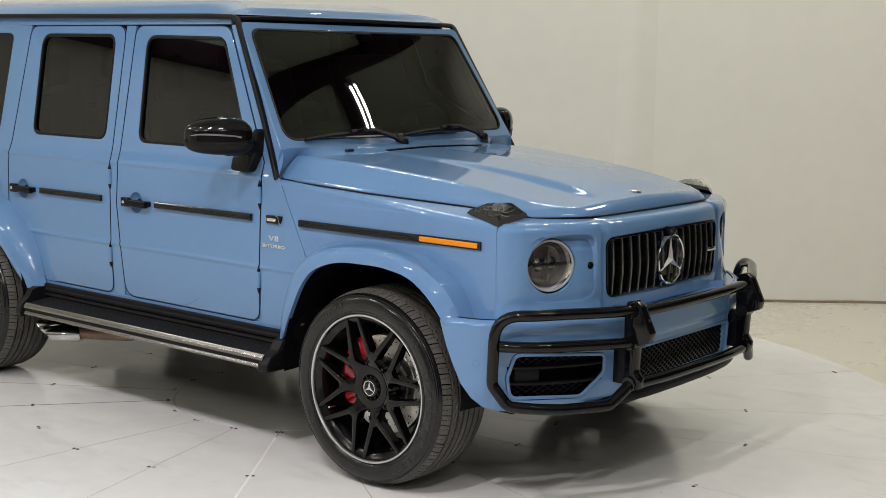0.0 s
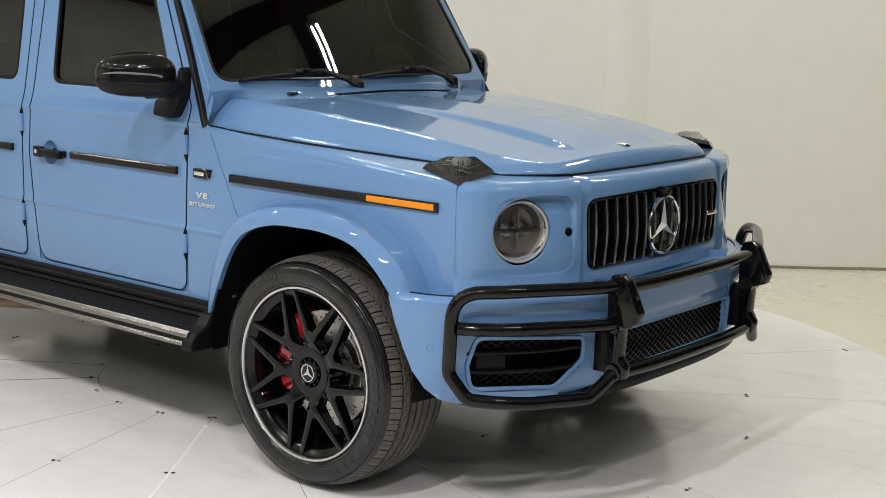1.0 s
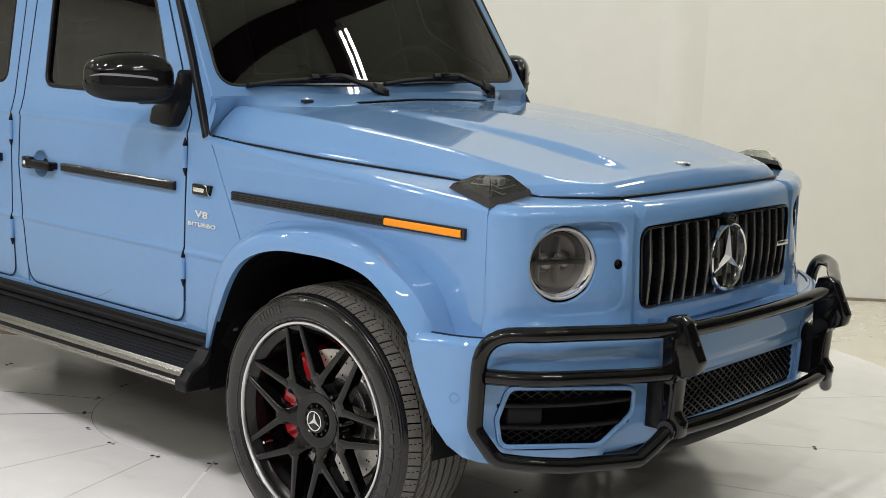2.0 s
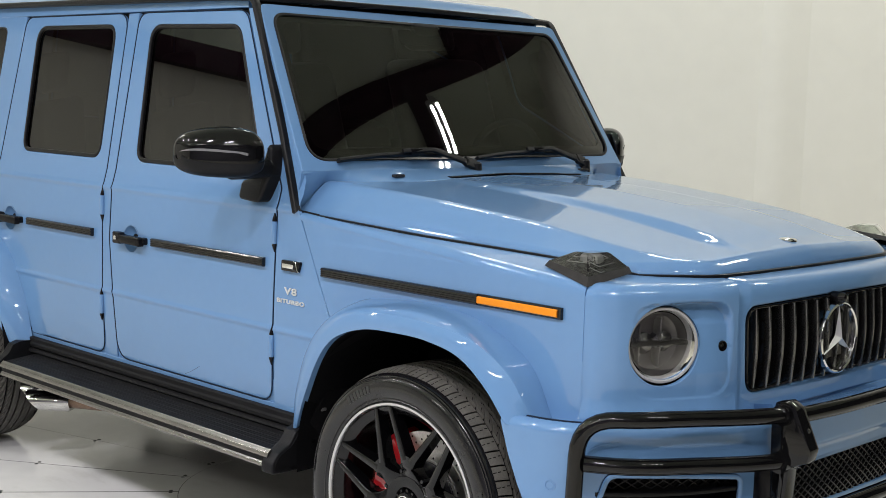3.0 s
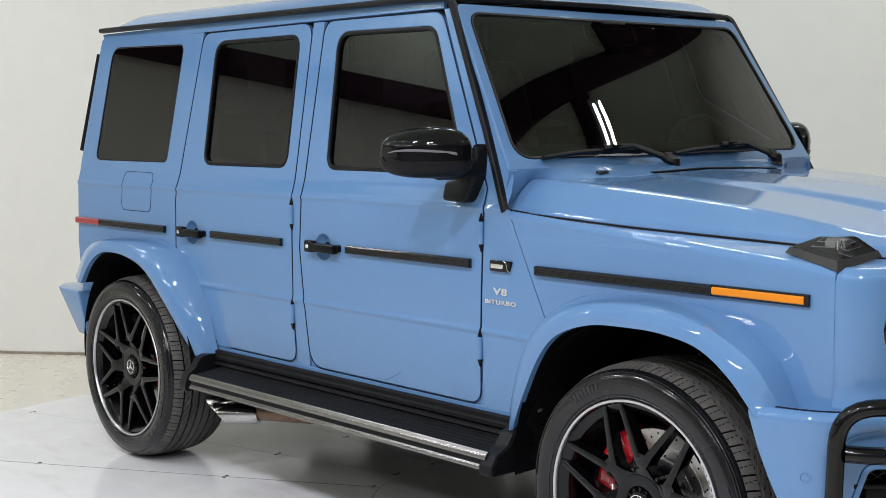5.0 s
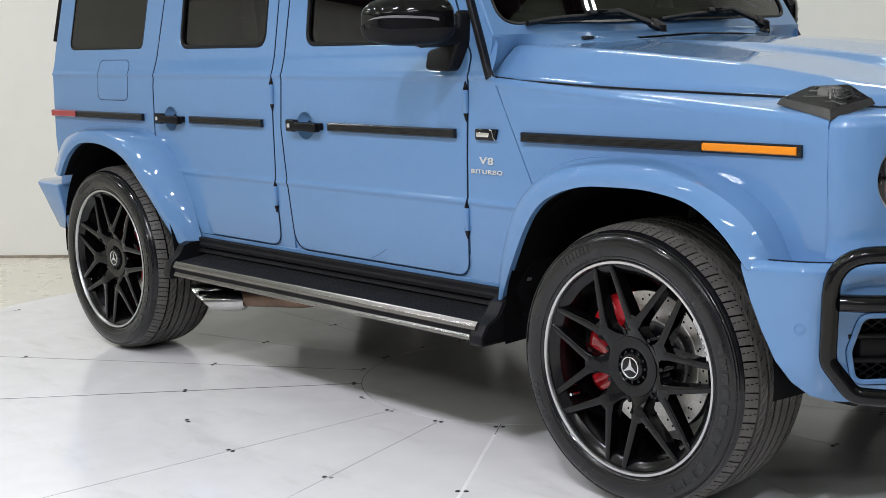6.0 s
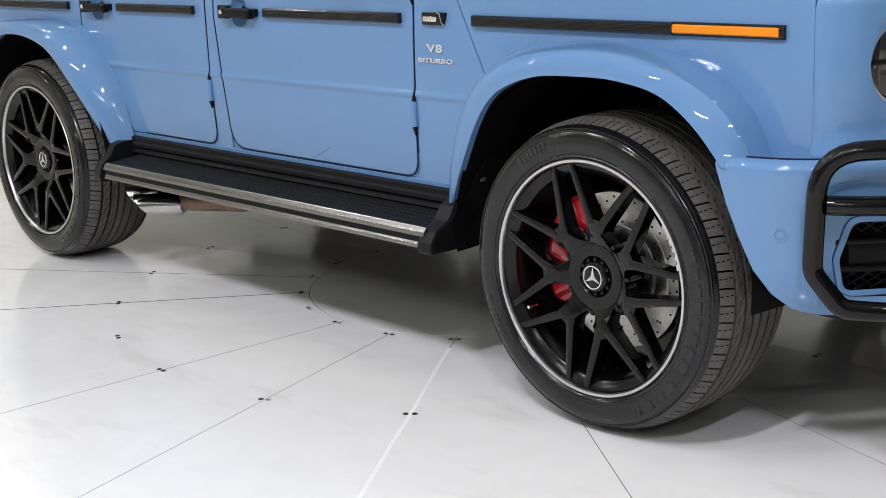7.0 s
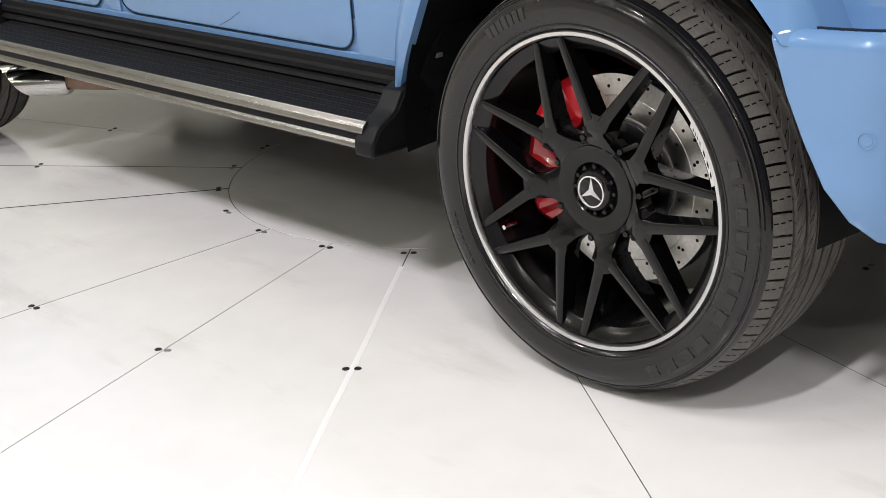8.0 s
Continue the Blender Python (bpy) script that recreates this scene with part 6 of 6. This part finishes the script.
    # white mark on the rim's band, with dark bars for its letters
    def rim_patch(a0, a1, r0, r1, lift, n, name, material, label="", slant=0.0):
        bm = bmesh.new()
        rows = []
        for i in range(n + 1):
            rows.append([])
            for r, sl in ((r0, 0.0), (r1, slant)):
                a = radians(a0 + sl + (a1 - a0) * i / n)
                rows[-1].append(bm.verts.new((r * math.cos(a), 0.9332 + (r - 0.266) * 0.611 + lift, r * math.sin(a))))
        for a, b in zip(rows, rows[1:]):
            bm.faces.new((a[0], a[1], b[1], b[0]))
        return part(name, bm, material, rim, label)

    rim_patch(13, 36, 0.2690, 0.2830, 0.0, 12, "rim_mark", WHITE_MARK, "white mark inside the rim edge", 1.0)
    for i, (a, w) in enumerate(((34.0, 0.7), (32.4, 0.7), (30.8, 0.7), (28.8, 1.0), (25.6, 2.4), (21.8, 2.6), (17.8, 2.4))):
        rim_patch(a - w * 0.8, a, 0.2738, 0.2788, 0.0008, 2, "mark_bar", BLACK_SATIN, "", 1.2)
    va = radians(208)
    part("valve", lathe_bm([(0.0005, 0.034), (0.0045, 0.034), (0.0055, 0.028), (0.0050, 0.0)], 10, "y", (0.252 * math.cos(va), 0.895, 0.252 * math.sin(va))), CHROME, rim)
    # brake
    disc = part("brake_disc", lathe_bm([(0.112, 0.838), (0.118, 0.8385), (0.120, 0.835), (0.158, 0.835), (0.159, 0.8342), (0.160, 0.835), (0.1995, 0.835), (0.2005, 0.833), (0.2005, 0.800)], 96, "y"), DISC_STEEL, tyre, "drilled steel brake disc")
    bm = bmesh.new()
    for k in range(36):
        a = 2 * math.pi * k / 36
        for r in (0.128 + 0.020 * (k % 3), 0.188 - 0.012 * (k % 2)):
            lathe_bm([(0.0001, 0.8355), (0.0034, 0.8355), (0.0036, 0.8330)], 8, "y", (r * math.cos(a + r * 3), 0, r * math.sin(a + r * 3)), bm=bm)
    # flat black discs paint the shade inside the drilled holes
    tagged(part("disc_hole", bm, GAP_SHADE, disc), kind="stuff")
    part("disc_bell", lathe_bm([(0.0005, 0.860), (0.085, 0.860), (0.105, 0.852), (0.1145, 0.846), (0.1155, 0.82)], 48, "y"), BLACK_SATIN, disc)
    lo_a, hi_a = radians(caliper_at - 49), radians(caliper_at + 49)
    bm = bmesh.new()
    rows = []
    for i in range(25):
        a = lo_a + (hi_a - lo_a) * i / 24
        end = min(i, 24 - i)
        ri, ro = 0.122 + (0.006 if end < 3 else 0.0), 0.219 - (0.014 if end == 0 else 0.0)
        y1 = 0.872 - (0.008 if end < 2 else 0.0) - (0.006 if 10 <= i <= 14 else 0.0) - (0.003 if i in (6, 18) else 0.0)
        rows.append([bm.verts.new((r * math.cos(a), y, r * math.sin(a))) for r, y in ((ri, 0.836), (ri + 0.004, y1 - 0.008), (ri + 0.020, y1), (ro - 0.022, y1), (ro - 0.004, y1 - 0.012), (ro, 0.79))])
    for a, b in zip(rows, rows[1:]):
        for j in range(5):
            bm.faces.new((a[j], a[j + 1], b[j + 1], b[j]))
    bm.faces.new(rows[0]), bm.faces.new(rows[-1])
    caliper = part("caliper", bm, CALIPER, tyre, "red brake caliper", sharp=25)
    for da in (-30, -14, 14, 30):
        a = radians(caliper_at + da)
        part("caliper_bolt", lathe_bm([(0.0005, 0.8755), (0.006, 0.8755), (0.0072, 0.872), (0.0072, 0.86)], 8, "y", (0.172 * math.cos(a), 0, 0.172 * math.sin(a))), BLACK_SATIN, caliper)
    return tyre


for s in (-1, 1):
    for x, caliper_at in ((1.445, 165), (-1.445, 8)):
        w = wheel(caliper_at)
        if s < 0:
            for o in (w, *w.children_recursive):
                o.data.transform(Matrix.Diagonal((1, -1, 1, 1)))
                o.data.flip_normals()
        w.location = (x, 0, TYRE_R)

# ---- door mirrors ----
for s in (-1, 1):
    mc = Vector((0.655, -1.012 + (0.05 if s > 0 else 0), 1.362))

    def head(u, v, grow=0.0):
        a, b = 2 * math.pi * u, math.pi * (v - 0.5)
        sg = lambda t, e: math.copysign(abs(t) ** e, t)
        lean = sg(math.sin(b), 0.85)
        dx = (0.074 + grow) * sg(math.cos(a), 0.75) * math.cos(b) ** 0.55
        up = math.sin(a) > 0
        dz = (0.079 + grow) * sg(math.sin(a), 0.80 if up else 0.55) * math.cos(b) ** (0.62 if up else 0.42)
        if up:
            dz *= 1 + 0.14 * lean - 0.10 * math.cos(a)
        else:
            dz *= 0.97 + 0.04 * lean
        p = mc + Vector((dx + 0.070 * lean, (0.101 + grow) * lean, dz))
        return (p.x, p.y * (1 if s < 0 else -1), p.z)

    mir = sheet("door_mirror", head, 56, 34, BLACK_GLOSS, suv, "glossy black door mirror with a matte lower shell", sharp=70, closed_u=True)
    sheet("lower_shell", lambda u, v: head(0.53 + 0.44 * u, 0.02 + 0.96 * v, 0.0018), 28, 30, BLACK_PLASTIC, mir, "matte black lower shell", sharp=70)
    # a pale indicator that tapers from the outer end towards the car
    def strip_at(u, v):
        k = 0.004 + 0.60 * u
        w = 0.024 * (1 - u) ** 0.8 + 0.003
        return head(0.035 - 0.035 * u - w / 2 + w * v, k, 0.0016)

    sheet("indicator", strip_at, 24, 4, PALE_LENS, mir, "slim pale indicator strip", sharp=70)
    wedge = rounded([(0.600, 1.290, 0.01), (0.668, 1.276, 0.01), (0.712, 1.284, 0.02), (0.716, 1.330, 0.02), (0.690, 1.345, 0.03)], 5)
    part("mirror_arm", flip(extrude_bm(wedge, lambda u, v: (u, -0.985, v), (0, 0.14, 0), 0.012, 3), s), BLACK_PLASTIC, mir)
    foot = rounded([(0.560, 1.205, 0.02), (0.672, 1.198, 0.03), (0.708, 1.29, 0.03), (0.704, 1.375, 0.012), (0.684, 1.392, 0.01), (0.655, 1.300, 0.02), (0.612, 1.275, 0.03), (0.562, 1.265, 0.02)], 5)
    part("mirror_foot", flip(extrude_bm(foot, lambda u, v: (u, -(side_y(v) + 0.050), v), (0, 0.055, 0), 0.014, 3), s), BLACK_PLASTIC, mir)

# ---- tail ----
tail = part("tailgate", box_bm((-2.045, 0, 1.22), (0.10, 1.58, 1.24), 0.03, 3), PAINT, suv)
for v in tail.data.vertices:
    if v.co.z > 1.25:
        k = (v.co.z - 1.25) / 0.6
        v.co.x += 0.10 * k
        v.co.y *= 1 - 0.095 * k
part("rear_window", box_bm((-2.07, 0, 1.55), (0.05, 1.20, 0.42), 0.03, 3), GLASS, suv)
for s in (-1, 1):
    part("rear_light", flip(box_bm((-2.10, -0.70, 0.80), (0.05, 0.13, 0.11), 0.015, 3), s), RED_LENS, suv)
    part("rear_window_edge", flip(sweep_bm([(-2.112, -(side_y(1.33) - 0.018), 1.33), (-2.024, -(side_y(1.78) - 0.018), 1.78)], rrect(0.034, 0.034, 0.008)), s), SEAL, suv)
    bm = extrude_bm(rounded([(-2.26, -0.60, 0.03), (-2.25, -0.85, 0.07), (-2.14, -0.925, 0.06), (-1.90, -0.945, 0.01), (-1.90, -0.82, 0.01), (-2.05, -0.60, 0.02)], 6), lambda u, v: (u, v, 0.690), (0, 0, -0.215))
    bmesh.ops.recalc_face_normals(bm, faces=bm.faces)
    bmesh.ops.bevel(bm, geom=[e for e in bm.edges if abs(e.verts[0].co.z - e.verts[1].co.z) < 1e-6], offset=0.05, segments=5, affect="EDGES", profile=0.5, clamp_overlap=True)
    for v in bm.verts:
        k = max(0.0, min(1.0, (0.60 - v.co.z) / 0.13)) ** 1.3
        v.co.x += 0.13 * k * max(0.0, min(1.0, (-1.95 - v.co.x) / 0.2))
        v.co.y *= 1 - 0.05 * k
    part("bumper_corner", flip(bm, s), PAINT, suv)
part("rear_bumper", box_bm((-2.15, 0, 0.60), (0.12, 1.30, 0.22), 0.02, 3), PAINT, suv)
part("spare_wheel_cover", lathe_bm([(0.0005, -0.22), (0.30, -0.22), (0.37, -0.20), (0.39, -0.15), (0.39, 0.0)], 64, "x", (-2.10, 0.06, 1.05)), BLACK_GLOSS, suv)

# ---- cabin seen through the tinted glass ----
for y in (-0.38, 0.38):
    for x in (0.05, -0.85):
        seat = part("seat", box_bm((x + 0.10, y, 0.86), (0.52, 0.50, 0.18), 0.05, 3), SEAT, suv, "dark leather seat")
        part("seat_back", box_bm((x - 0.17, y, 1.18), (0.14, 0.48, 0.58), 0.05, 3, Matrix.Rotation(radians(-12), 3, "Y")), SEAT, seat)
        part("headrest", box_bm((x - 0.26, y, 1.58), (0.09, 0.26, 0.17), 0.035, 3), SEAT, seat)
part("dashboard", box_bm((0.62, 0, 1.13), (0.30, 1.40, 0.26), 0.05, 3), BLACK_PLASTIC, suv)
bm = lathe_bm([(0.185 + 0.014 * math.cos(2 * math.pi * i / 10), 0.014 * math.sin(2 * math.pi * i / 10)) for i in range(11)], 48, "x")
bmesh.ops.transform(bm, matrix=Matrix.Translation((0.40, 0.38, 1.22)) @ Matrix.Rotation(radians(24), 4, "Y"), verts=bm.verts)
part("steering_wheel", bm, SEAT, suv)
part("steering_hub", box_bm((0.42, 0.38, 1.22), (0.05, 0.30, 0.08), 0.02, 2, Matrix.Rotation(radians(24), 3, "Y")), SEAT, suv)
part("rear_view_mirror", box_bm((0.47, 0.0, 1.735), (0.03, 0.24, 0.065), 0.012, 3), BLACK_GLOSS, suv)
part("sensor_housing", box_bm((0.50, 0.0, 1.79), (0.06, 0.14, 0.06), 0.015, 3), BLACK_PLASTIC, suv)
part("headliner", box_bm((-0.75, 0, 1.845), (2.3, 1.36, 0.03), 0.01), mat("headliner_cloth", (0.03, 0.026, 0.028), 0.9), suv)
part("cabin_floor", box_bm((-0.7, 0, 0.66), (2.6, 1.5, 0.04), 0.01), SEAT, suv)
